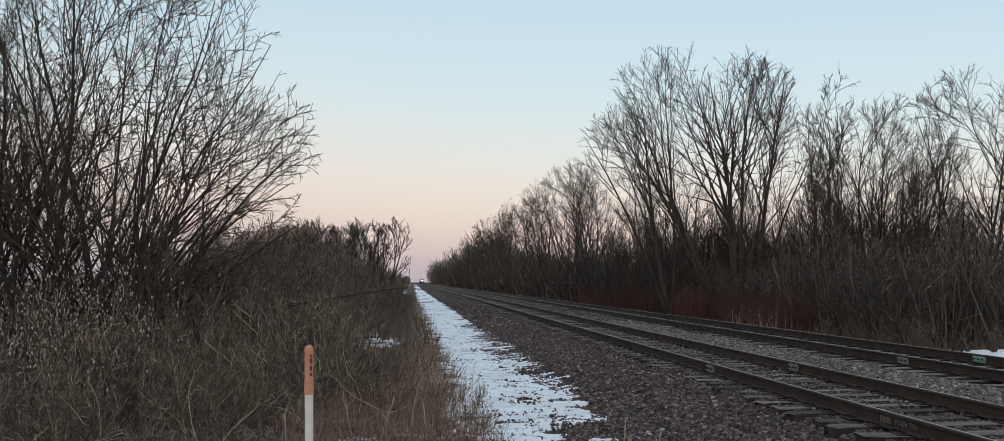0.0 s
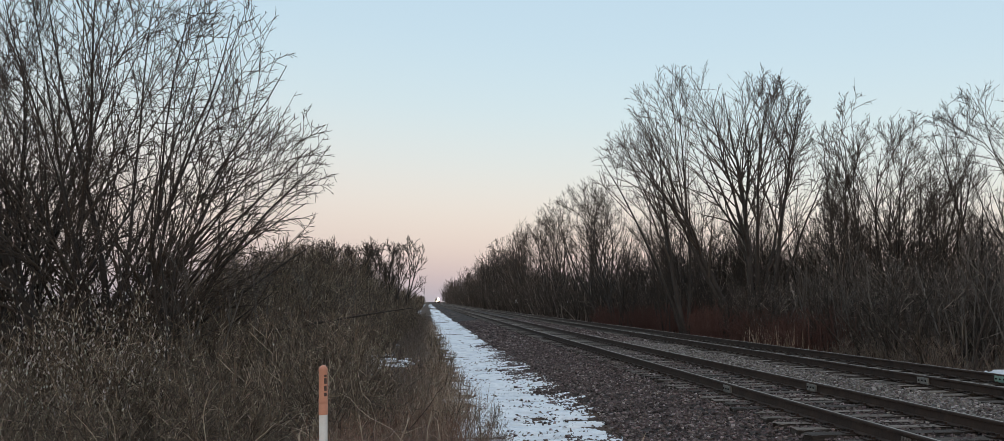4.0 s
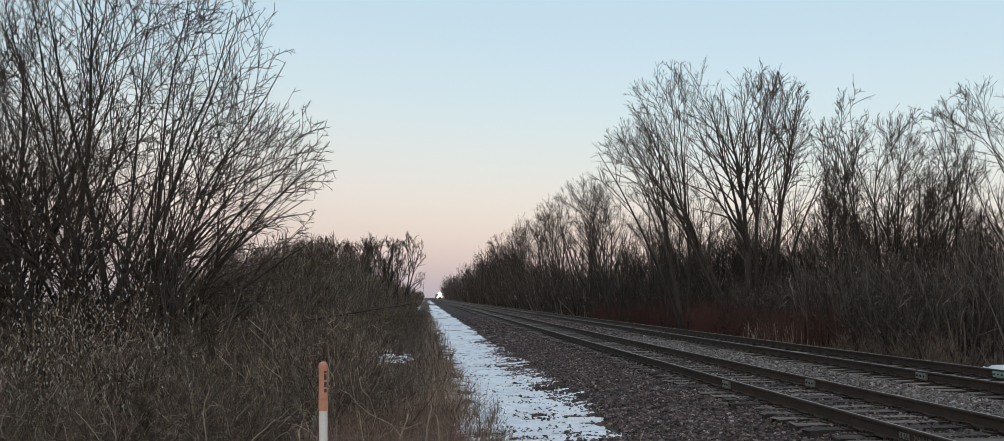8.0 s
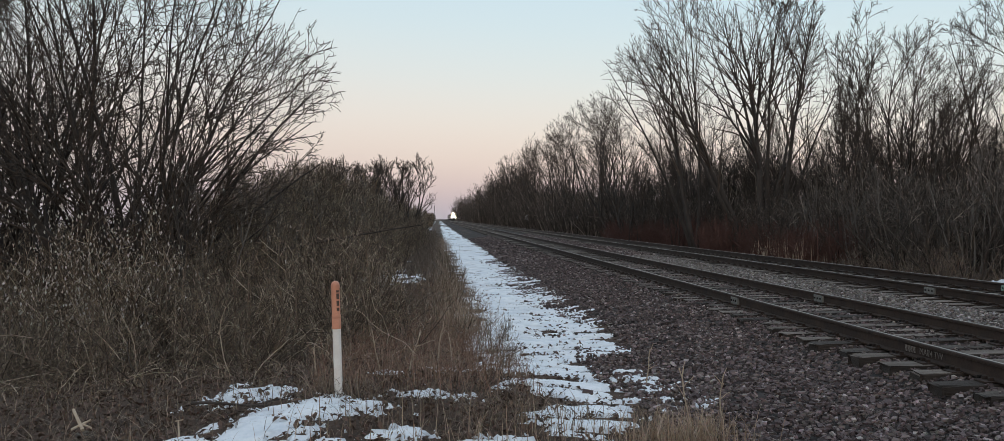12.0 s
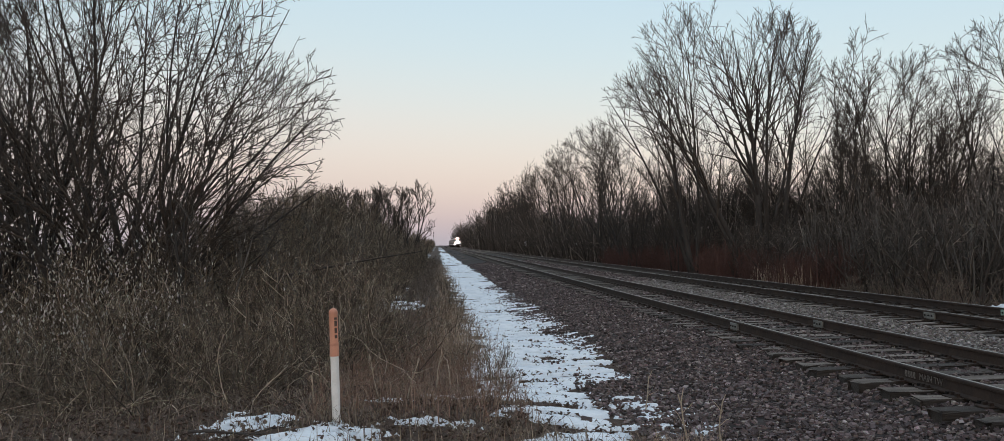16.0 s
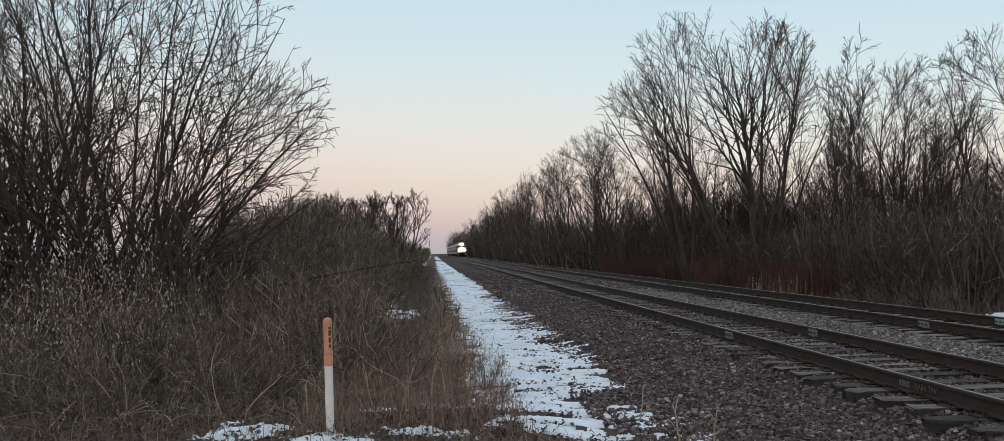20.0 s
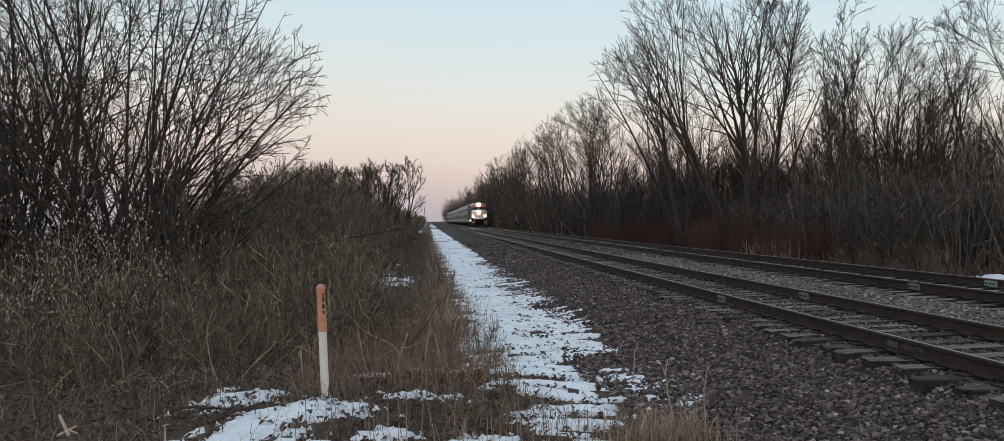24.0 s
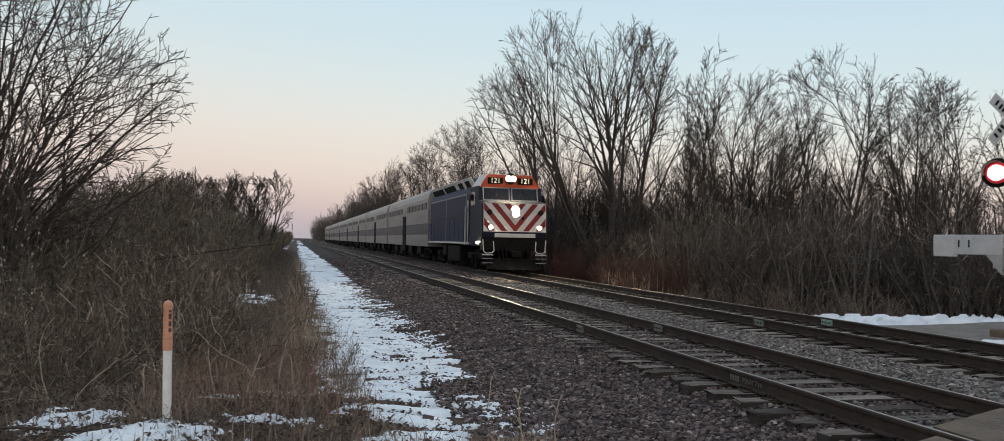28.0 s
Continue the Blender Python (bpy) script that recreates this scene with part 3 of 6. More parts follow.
def scatter_stones(name, xs, ys, sizes, mat, label, seed, on=None):
    """Crushed stones, each an angular, jittered block of twelve faces."""
    rg = np.random.RandomState(seed)
    bv = np.array([(x, y, z) for x in (-0.72, 0.72) for y in (-0.72, 0.72) for z in (-0.72, 0.72)])
    bf = np.array([(0, 1, 3), (0, 3, 2), (4, 6, 7), (4, 7, 5), (0, 4, 5), (0, 5, 1), (2, 3, 7), (2, 7, 6), (1, 5, 7), (1, 7, 3), (0, 2, 6), (0, 6, 4)])
    n = len(xs)
    sc = rg.uniform(0.6, 1.25, (n, 1, 3)) * np.asarray(sizes)[:, None, None] * np.array([1, 1, 0.75])
    v = (bv[None] + rg.uniform(-0.34, 0.34, (n, 8, 3))) * sc
    a, b = rg.uniform(0, 6.283, n), rg.uniform(-0.7, 0.7, n)
    ca, sa, cb, sb = np.cos(a)[:, None], np.sin(a)[:, None], np.cos(b)[:, None], np.sin(b)[:, None]
    x, y, z = v[..., 0], v[..., 1], v[..., 2]
    y, z = y * cb - z * sb, y * sb + z * cb
    x, y = x * ca - y * sa, x * sa + y * ca
    zz = (on or ground_z)(xs, ys) + np.asarray(sizes) * rg.uniform(-0.1, 0.7, n)
    v = np.stack([x + xs[:, None], y + ys[:, None], z + zz[:, None]], -1)
    f = bf[None] + (np.arange(n) * 8)[:, None, None]
    ob = put_mesh(name, v.reshape(-1, 3), np.full(n * 12, 3), f.ravel(), mat, smooth=False)
    return tagged(ob, label, "gravel", kind="stuff")


def build_ballast():
    rg = np.random.RandomState(5)
    bed = lambda x, y: ground_z(x, y) + 0.02
    # the stones nearest the eye lie singly on the bed
    bed_ob = [o for o in bpy.data.objects if o.name.startswith("ballast_bed")][0]
    meshes = []
    for k in range(300):
        if k < 12:
            one = scatter_stones("stone", np.zeros(1), np.zeros(1), np.array([0.04]), STONE_SINGLE, "", 60 + k, lambda x, y: np.zeros(1))
            for key in ("label", "category", "kind"):
                if key in one:
                    del one[key]
            meshes.append(one.data)
        else:
            one = new("stone", meshes[k % 12])
        one.parent = bed_ob
        sx, sy = rg.uniform(2.5, 4.5), 6.6 + 4.2 * rg.uniform(0, 1) ** 1.3
        size = rg.uniform(0.55, 1.1)
        one.matrix_basis = pose(sx, sy, float(ground_z(sx, sy)) + 0.025, rg.uniform(-30, 30), rg.uniform(-30, 30), rg.uniform(0, 360)) @ Matrix.Diagonal((size, size, size, 1))
    n = 36000
    y = 5.0 + 34 * rg.uniform(0, 1, n) ** 1.6
    x = rg.uniform(1.75, 4.9, n)
    ok = (x > 2.3 - 0.35 * (y < 12) + 0.35 * wave_noise(y, y * 0.3, 9, 3, 0.8)) | (rg.uniform(0, 1, n) < 0.07)
    ok &= y > 3.4 + ROAD_SKEW * x
    scatter_stones("ballast_stones", x[ok], y[ok], rg.uniform(0.013, 0.031, ok.sum()), STONES, "dark grey crushed ballast stones on the shoulder", 11, bed)
    n = 13000
    y = 34 + 46 * rg.uniform(0, 1, n) ** 1.4
    x = rg.uniform(2.7, 8.7, n)
    ok = (x < 4.6) | (x > 7.1)
    scatter_stones("ballast_stones", x[ok], y[ok], rg.uniform(0.03, 0.06, ok.sum()), STONES, "dark crushed ballast stones further along the line", 16, bed)
    y = 7.5 + 32 * rg.uniform(0, 1, n) ** 1.4
    x = rg.uniform(7.0, 8.75, n)
    scatter_stones("ballast_stones", x, y, rg.uniform(0.017, 0.036, n), STONES_PALE, "pale grey ballast stones between the two tracks", 12, bed)
    n = 10500
    y = 6.8 + 24 * rg.uniform(0, 1, n) ** 1.5
    x = rg.uniform(4.7, 7.1, n)
    scatter_stones("ballast_stones", x, y, rg.uniform(0.015, 0.032, n), STONES, "dark ballast stones between the ties", 13, bed)
    n = 2500
    y = 13 + 30 * rg.uniform(0, 1, n) ** 1.3
    x = rg.uniform(8.8, 11.6, n)
    scatter_stones("ballast_stones", x, y, rg.uniform(0.02, 0.04, n), STONES, "dark ballast stones of the far track", 14, bed)


# ---- bare trees and brush ----
def unit(v):
    return v / np.maximum(np.linalg.norm(v, axis=-1, keepdims=True), 1e-9)


def limbs(start, way, length, radius, end_ratio, segs, wander, rise, rg):
    """Polylines grown from start along way: (n, segs + 1, 3), and their radii."""
    n = len(start)
    pts, d = [start], way.copy()
    p = start.copy()
    for _ in range(segs):
        d = unit(d + rg.normal(0, wander, (n, 3)) + np.array([0, 0, rise]))
        p = p + d * (length / segs)[:, None]
        pts.append(p)
    t = np.linspace(0, 1, segs + 1)
    rad = radius[:, None] * (1 + (end_ratio - 1) * t[None])
    return np.stack(pts, 1), rad


def sprout(pts, rad, count, lo, hi, angle, rg, keep_up=0.0):
    """Starts, ways and radii of side shoots on polylines."""
    n, s1, _ = pts.shape
    i = np.repeat(np.arange(n), count)
    f = rg.uniform(lo, hi, len(i)) * (s1 - 1)
    k = np.minimum(f.astype(int), s1 - 2)
    w = (f - k)[:, None]
    p = pts[i, k] * (1 - w) + pts[i, k + 1] * w
    d = unit(pts[i, k + 1] - pts[i, k])
    r = rad[i, k] * (1 - w[:, 0]) + rad[i, k + 1] * w[:, 0]
    side = unit(np.cross(d, unit(rg.normal(0, 1, d.shape))))
    a = np.radians(rg.normal(angle, angle * 0.25, len(i)))[:, None]
    way = unit(d * np.cos(a) + side * np.sin(a) + np.array([0, 0, keep_up]))
    return p, way, r, i, f / (s1 - 1)


def tubes(groups):
    """Vertices and quads of tapered tubes: groups of (points, radii, sides)."""
    V, F, at = [], [], 0
    for pts, rad, k in groups:
        n, s1, _ = pts.shape
        if n == 0:
            continue
        d = unit(np.gradient(pts, axis=1))
        ref = np.where(np.abs(d[..., 2:3]) > 0.9, np.array([1.0, 0, 0]), np.array([0, 0, 1.0]))
        u = unit(np.cross(d, ref))
        w = np.cross(d, u)
        an = np.arange(k) * 2 * np.pi / k
        ring = pts[:, :, None] + rad[:, :, None, None] * (np.cos(an)[:, None] * u[:, :, None] + np.sin(an)[:, None] * w[:, :, None])
        V.append(ring.reshape(-1, 3))
        idx = at + np.arange(n * s1 * k).reshape(n, s1, k)
        nx = np.roll(idx, -1, axis=2)
        F.append(np.stack([idx[:, :-1], nx[:, :-1], nx[:, 1:], idx[:, 1:]], -1).reshape(-1, 4))
        at += n * s1 * k
    if not V:
        return np.zeros((0, 3)), np.zeros((0, 4), int)
    return np.concatenate(V), np.concatenate(F)


def put_tubes(name, groups, mat, parent=None, label=""):
    v, f = tubes(groups)
    return put_mesh(name, v, np.full(len(f), 4), f.ravel(), mat, parent, label)


def reach(p, d, lobes):
    """How far each ray from p along d runs before it leaves the outline, a union of ellipsoids (centre, radii)."""
    far = np.zeros(len(p))
    for c, r in lobes:
        q, e = (p - np.array(c, float)) / np.array(r, float), d / np.array(r, float)
        a, h, k = (e * e).sum(-1), (q * e).sum(-1), (q * q).sum(-1) - 1
        disc = h * h - a * k
        far = np.maximum(far, np.where(disc > 0, (-h + np.sqrt(np.maximum(disc, 0))) / a, 0))
    return far


def tuck(pts, lobes):
    """Shortens branches that bend out of the outline, so that they end inside it."""
    held = np.zeros(pts.shape[:2], bool)
    for c, r in lobes:
        held |= (((pts - np.array(c, float)) / np.array(r, float)) ** 2).sum(-1) < 0.96
    n = pts.shape[1] - 1
    last = np.where(held.any(1), n - held[:, ::-1].argmax(1), n)
    f = np.maximum(last / n, 0.3)
    return pts[:, :1] + (pts - pts[:, :1]) * f[:, None, None], f


def shoots(rg, pts, rad, span, count, lo, hi, angle, ratio, segs, tip, lobes=None, zig=0.07, rise=0.02, keep_up=0.1, least=0.05, slim=0.012, taper=0.35, fill=0.97, shell=None):
    """Side branches on branches: each leaves at an angle, shortens towards its parent's end and stops at the outline of the crown.
    shell: deeper than this inside the outline most shoots have died off."""
    start, way, r, i, f = sprout(pts, rad, count, lo, hi, angle, rg, keep_up)
    length = span[i] * ratio * (1.05 - 0.45 * f) * rg.uniform(0.55, 1.2, len(i))
    ok = np.full(len(i), True)
    if lobes:
        room = reach(start, way, lobes)
        length = np.minimum(length, room * fill * rg.uniform(0.82, 1.05, len(i)))
        if shell:
            ok = rg.uniform(0, 1, len(i)) < np.interp(room, [shell * 0.5, shell, shell * 2], [1, 0.6, 0.12])
    ok &= length > least
    start, way, r, length = start[ok], way[ok], r[ok], length[ok]
    r1 = np.maximum(np.minimum(r * 0.7, slim * length + tip * 0.4), tip)
    p1, q1 = limbs(start, way, length, r1, taper, segs, zig, rise, rg)
    if lobes and segs > 3:
        p1, f = tuck(p1, lobes)
        length = length * f
    along = np.linspace(0, 1, segs + 1) ** 0.85
    q1 = r1[:, None] + (np.minimum(r1 * 0.6, tip * 0.7)[:, None] - r1[:, None]) * along[None]
    return p1, q1, length


def grow_tree(label, lobes, stems, seed=0, dens=(1.2, 2.6, 4.4, 7.0), ratio=(0.62, 0.56, 0.52, 0.5), angle=(34, 38, 42, 42), tip=0.005, zig=0.06, rise=0.015, low=0.22,
              bark=None, group="bare trees", name="bare_tree", slim=0.012, least=0.06, fuzz=3.0, shell=2.2):
    """A leafless tree, base at the origin. lobes: (centre, radii) of the crown's outline. stems: (x, y, way x, way y, way z, length, radius).
    Every stem carries four orders of thinner and shorter branches; dens: how many on a metre of their parent."""
    rg = np.random.RandomState(seed)
    bark = bark or BARK
    tree = thing(name, label, "tree", group)
    st = np.array(stems, float)
    p0 = np.stack([st[:, 0], st[:, 1], np.full(len(st), -0.3)], -1)
    d0 = unit(st[:, 2:5])
    span = np.minimum(st[:, 5], (reach(p0 + d0 * 0.5, d0, lobes) + 0.5) * rg.uniform(0.86, 1.0, len(st)))
    pts, rad = limbs(p0, d0, span, st[:, 6], 0.2, 10, zig * 0.6, rise, rg)
    pts, f = tuck(pts, lobes)
    span = span * f
    rad = st[:, 6:7] + (tip - st[:, 6:7]) * np.linspace(0, 1, 11)[None] ** 0.9
    rad[:, 0] *= 1.25
    for k in range(len(pts)):
        put_tubes("trunk", [(pts[k:k + 1], rad[k:k + 1], 8)], bark, tree)
    groups, kept, at = [], [], low
    for k in range(4):
        counts = np.maximum(1, rg.poisson(span * dens[k]))
        pts, rad, span = shoots(rg, pts, rad, span, counts, at, 0.98, angle[k], ratio[k], (7, 5, 3, 1)[k], tip, lobes, zig * (1.1, 1.3, 1.5, 1.8)[k], rise, (0.14, 0.18, 0.2, 0.22)[k], least, slim, 0.4, (0.9, 0.96, 1.0, 1.04)[k], (None, shell * 1.6, shell, shell * 0.8)[k])
        if k == 0:
            order = np.argsort(-rad[:, 0])
            for j in order[:8]:
                put_tubes("limb", [(pts[j:j + 1], rad[j:j + 1], 6)], bark, tree)
            groups.append((pts[order[8:]], rad[order[8:]], 5))
        else:
            groups.append((pts, rad, 4 if k == 1 else 3))
        kept.append((pts, rad, span))
        at = 0.12
    # the finest wood also sits straight on the boughs, towards their ends
    for pts, rad, span in kept[:2]:
        counts = rg.poisson(span * fuzz)
        p, r, _ = shoots(rg, pts, rad, np.full(len(span), 0.55), counts, 0.35, 1.0, 42, 0.7, 2, tip, lobes, zig * 1.6, rise, 0.2, least, slim, 0.4, 1.0, shell)
        groups.append((p, r, 3))
    put_tubes("crown", groups, TWIG if bark is BARK else bark, tree)
    return tree


def fork(n, spread, length, radius, seed, lean=0.0):
    """Stems for grow_tree: n of them from one stool, leaning apart."""
    rg = np.random.RandomState(seed)
    a = rg.uniform(0, 6.283) + np.arange(n) * 6.283 / n + rg.normal(0, 0.3, n)
    s = spread * rg.uniform(0.4, 1.2, n)
    return [(0.14 * math.cos(t) * (n > 1), 0.14 * math.sin(t) * (n > 1), math.cos(t) * k + lean, math.sin(t) * k, 1.0, length * rg.uniform(0.8, 1.1), radius * rg.uniform(0.7, 1.1)) for t, k in zip(a, s)]


def thicket_groups(rg, height, width, stems, thin, sub, twig, arch=0.0, length=None, fuzz=0, lean=0.42):
    """Stems from one root patch, fanning out and forking twice or three times, kept within a dome."""
    length = length or width
    a = rg.uniform(0, 6.283, stems)
    rr = np.sqrt(rg.uniform(0, 1, stems)) * 0.36
    start = np.stack([np.cos(a) * rr * width, np.sin(a) * rr * length, np.full(stems, -0.2)], -1)
    way = unit(np.stack([np.cos(a) * lean * rr * 2.8, np.sin(a) * lean * rr * 2.8, np.ones(stems)], -1) + rg.normal(0, 0.16, (stems, 3)))
    dome = [((0, 0, height * 0.42), (width * 0.54, length * 0.54, height * 0.62))]
    span = np.minimum(height * rg.uniform(0.7, 1.2, stems), reach(start, way, dome) * rg.uniform(0.8, 1.08, stems))
    p0, r0 = limbs(start, way, span, rg.uniform(1.3, 3.0, stems) * thin, 0.35, 6, 0.08, 0.01 - arch, rg)
    p1, r1, l1 = shoots(rg, p0, r0, span, sub, 0.12, 1.0, 40, 0.46, 3, thin, dome, 0.09, 0.02 - arch, 0.18, 0.08, 0.008, 0.5)
    out = [(p0, r0, 4), (p1, r1, 3)]
    if twig:
        p2, r2, l2 = shoots(rg, p1, r1, l1, twig, 0.1, 1.0, 46, 0.5, 1, thin * 0.7, dome, 0.15, 0.02, 0.08, 0.05, 0.006, 0.6)
        out.append((p2, r2, 3))
        if fuzz:
            p3, r3, _ = shoots(rg, p2, r2, l2, fuzz, 0.1, 1.0, 48, 0.6, 1, thin * 0.55, None, 0.15, 0.02, 0.05, 0.04, 0.005, 0.6)
            out.append((p3, r3, 3))
    return out


def grow_brush(label, height, width, seed, stems=22, mat=None, thin=0.006, sub=8, twig=7, name="bush", group="trackside brush", arch=0.0, fuzz=0, lean=0.42, heavy=1.0):
    """A bush: stems from one root patch, forking into a tangle of twigs."""
    rg = np.random.RandomState(seed)
    sh = thing(name, label, "bush", group)
    gs = thicket_groups(rg, height, width, stems, thin, sub, twig, arch, None, fuzz, lean)
    p0, r0, _ = gs[0]
    order = np.argsort(-r0[:, 0])
    for k in order[:3]:
        put_tubes("stem", [(p0[k:k + 1], r0[k:k + 1] * 1.2 * heavy, 6)], mat or BRUSH, sh)
    gs[0] = (p0[order[3:]], r0[order[3:]], 4)
    put_tubes("crown", gs, mat or BRUSH, sh)
    return sh


def far_thicket(name, label, spots, mat, seed, thin=0.03, stems=12, sub=5, twig=3, height=4.0, width=4.0, length=6.0):
    """Brush too far off to tell apart, joined into one."""
    rg = np.random.RandomState(seed)
    groups = []
    for x, y, s in spots:
        f = np.interp(y, [40, 400], [0.8, 3.0])
        for p, r, k in thicket_groups(rg, height * s, width * s, stems, thin * f, sub, twig, 0, length * s):
            groups.append((p + np.array([x, y, float(ground_z(x, y))]), r, 3))
    return tagged(put_tubes(name, groups, mat), label, "brush", kind="stuff")


def plant(made, spots):
    """The first of spots takes the thing itself, the others copies: (x, y, turn, size)."""
    for k, (x, y, turn, size) in enumerate(spots):
        m = pose(x, y, float(ground_z(x, y)), 0, 0, turn)
        ob = made if k == 0 else copy_thing(made, m)
        ob.matrix_basis = m @ Matrix.Diagonal((size, size, size, 1))


def blades(name, xs, ys, heights, mat, label, seed, width=0.006, droop=0.5, kind="stuff"):
    """Dry grass: bent, tapered blades."""
    rg = np.random.RandomState(seed)
    n = len(xs)
    a = rg.uniform(0, 6.283, n)
    lean = rg.uniform(0.05, droop, n) * heights
    z0 = ground_z(xs, ys) - 0.02
    side = np.stack([-np.sin(a), np.cos(a), np.zeros(n)], -1)
    out = np.stack([np.cos(a), np.sin(a), np.zeros(n)], -1)
    ts = np.array([0, 0.4, 0.75, 1.0])
    mid = np.stack([xs, ys, z0], -1)[:, None] + out[:, None] * (lean[:, None] * ts ** 2)[..., None]
    mid[..., 2] += heights[:, None] * ts * (1 - 0.25 * (lean / heights)[:, None] * ts)
    w = (width * rg.uniform(0.5, 1.3, n))[:, None] * np.array([1, 0.9, 0.6, 0.12])
    v = np.stack([mid - side[:, None] * w[..., None] / 2, mid + side[:, None] * w[..., None] / 2], 2)
    idx = np.arange(n * 8).reshape(n, 4, 2)
    f = np.stack([idx[:, :-1, 0], idx[:, :-1, 1], idx[:, 1:, 1], idx[:, 1:, 0]], -1).reshape(-1, 4)
    return tagged(put_mesh(name, v.reshape(-1, 3), np.full(len(f), 4), f.ravel(), mat), label, "grass", kind=kind)


def canes(name, xs, ys, lengths, mat, label, seed, thin=0.004, rise=0.9, fall=0.16, crook=0.14, sides=4):
    """Arching brambles and dead stalks in a tangle."""
    rg = np.random.RandomState(seed)
    n = len(xs)
    start = np.stack([xs, ys, ground_z(xs, ys) - 0.05], -1)
    way = unit(np.stack([rg.normal(0, 0.5, n), rg.normal(0, 0.5, n), np.full(n, rise)], -1))
    p, r = limbs(start, way, lengths, np.full(n, thin), 0.5, 7, crook, -fall, rg)
    low = ground_z(p[..., 0], p[..., 1]) + 0.01
    p[..., 2] = np.maximum(p[..., 2], low - 0.04)
    s, w, rr, i, f = sprout(p, r, sides, 0.2, 1.0, 50, rg)
    q, rq = limbs(s, w, lengths[i] * 0.25 * rg.uniform(0.4, 1.3, len(s)), np.full(len(s), thin * 0.65), 0.5, 3, crook * 1.2, -0.05, rg)
    return tagged(put_tubes(name, [(p, r, 4), (q, rq, 3)], mat), label, "brush", kind="stuff")


def leaf_litter(name, xs, ys, mat, label, seed):
    """Curled dead leaves, each folded along its middle."""
    rg = np.random.RandomState(seed)
    n = len(xs)
    a, tilt, size = rg.uniform(0, 6.283, n), rg.normal(0, 0.5, n), rg.uniform(0.018, 0.045, n)
    out = np.stack([np.cos(a) * np.cos(tilt), np.sin(a) * np.cos(tilt), np.sin(tilt)], -1)
    side = unit(np.stack([-np.sin(a), np.cos(a), rg.normal(0, 0.5, n)], -1))
    c = np.stack([xs, ys, ground_z(xs, ys) + rg.uniform(0.0, 0.05, n)], -1)
    up = np.array([0, 0, 1.0])
    s = size[:, None]
    v = np.stack([c - out * s, c + side * s * 0.5 + up * s * 0.35, c + out * s, c - side * s * 0.5 + up * s * 0.35], 1)
    idx = np.arange(n * 4).reshape(n, 4)
    f = np.concatenate([idx[:, [0, 1, 2]], idx[:, [0, 2, 3]]], 1).reshape(-1, 3)
    return tagged(put_mesh(name, v.reshape(-1, 3), np.full(len(f), 3), f.ravel(), mat, smooth=False), label, "leaves", kind="stuff")


def hang_leaves(bush, size, count, seed):
    """Pale dead leaves still hanging on a bush."""
    rg = np.random.RandomState(seed)
    n = count
    c = rg.normal(0, 1, (n, 3)) * np.array(size) * 0.5 + np.array([0, 0, size[2] * 0.75])
    c[:, 2] = np.maximum(c[:, 2], 0.3)
    a = rg.uniform(0, 6.283, n)
    side = np.stack([np.cos(a), np.sin(a), rg.normal(0, 0.2, n)], -1)
    down = unit(np.stack([rg.normal(0, 0.25, n), rg.normal(0, 0.25, n), -np.ones(n)], -1))
    fold = np.cross(side, down)
    h, w = rg.uniform(0.03, 0.075, n)[:, None], rg.uniform(0.009, 0.018, n)[:, None]
    v = np.stack([c, c + down * h * 0.5 + side * w + fold * w * 0.5, c + down * h, c + down * h * 0.5 - side * w + fold * w * 0.5], 1)
    idx = np.arange(n * 4).reshape(n, 4)
    f = np.concatenate([idx[:, [0, 1, 2]], idx[:, [0, 2, 3]]], 1).reshape(-1, 3)
    ob = put_mesh("hanging_leaves", v.reshape(-1, 3), np.full(len(f), 3), f.ravel(), PALE_LEAF, bush, "pale dead leaves", smooth=False)
    ob["kind"] = "stuff"
    return ob


def build_weed(label, height, seed):
    """One dead weed: a stalk with a few short side stems."""
    rg = np.random.RandomState(seed)
    w = thing("dead_weed", label, "weed", "dead weeds")
    p, r = limbs(np.array([[0, 0, -0.05]]), unit(np.array([[rg.normal(0, 0.1), rg.normal(0, 0.1), 1.0]])), np.array([height]), np.array([0.0085]), 0.6, 6, 0.06, 0.0, rg)
    put_tubes("stalk", [(p, r, 5)], PEELED, w)
    s, d, rr, i, f = sprout(p, r, 4, 0.5, 1.0, 40, rg, 0.1)
    q, rq = limbs(s, d, height * 0.25 * rg.uniform(0.5, 1.2, len(s)), np.full(len(s), 0.0045), 0.5, 3, 0.15, -0.05, rg)
    for k in range(len(q)):
        put_tubes("side_stem", [(q[k:k + 1], rq[k:k + 1], 4)], REED, w)
    return w


# ---- the train ----
def wheelset(parent, y):
    for s in (-1, 1):
        w = part("wheel", rod((s * 0.70, y, 0.5), (s * 0.83, y, 0.5), 0.5, sides=24), BLACK, parent)
        part("hub", rod((s * 0.83, y, 0.5), (s * 0.95, y, 0.5), 0.14, sides=12), BLACK, w)
    part("axle", rod((-0.7, y, 0.5), (0.7, y, 0.5), 0.09, sides=8), BLACK, parent)


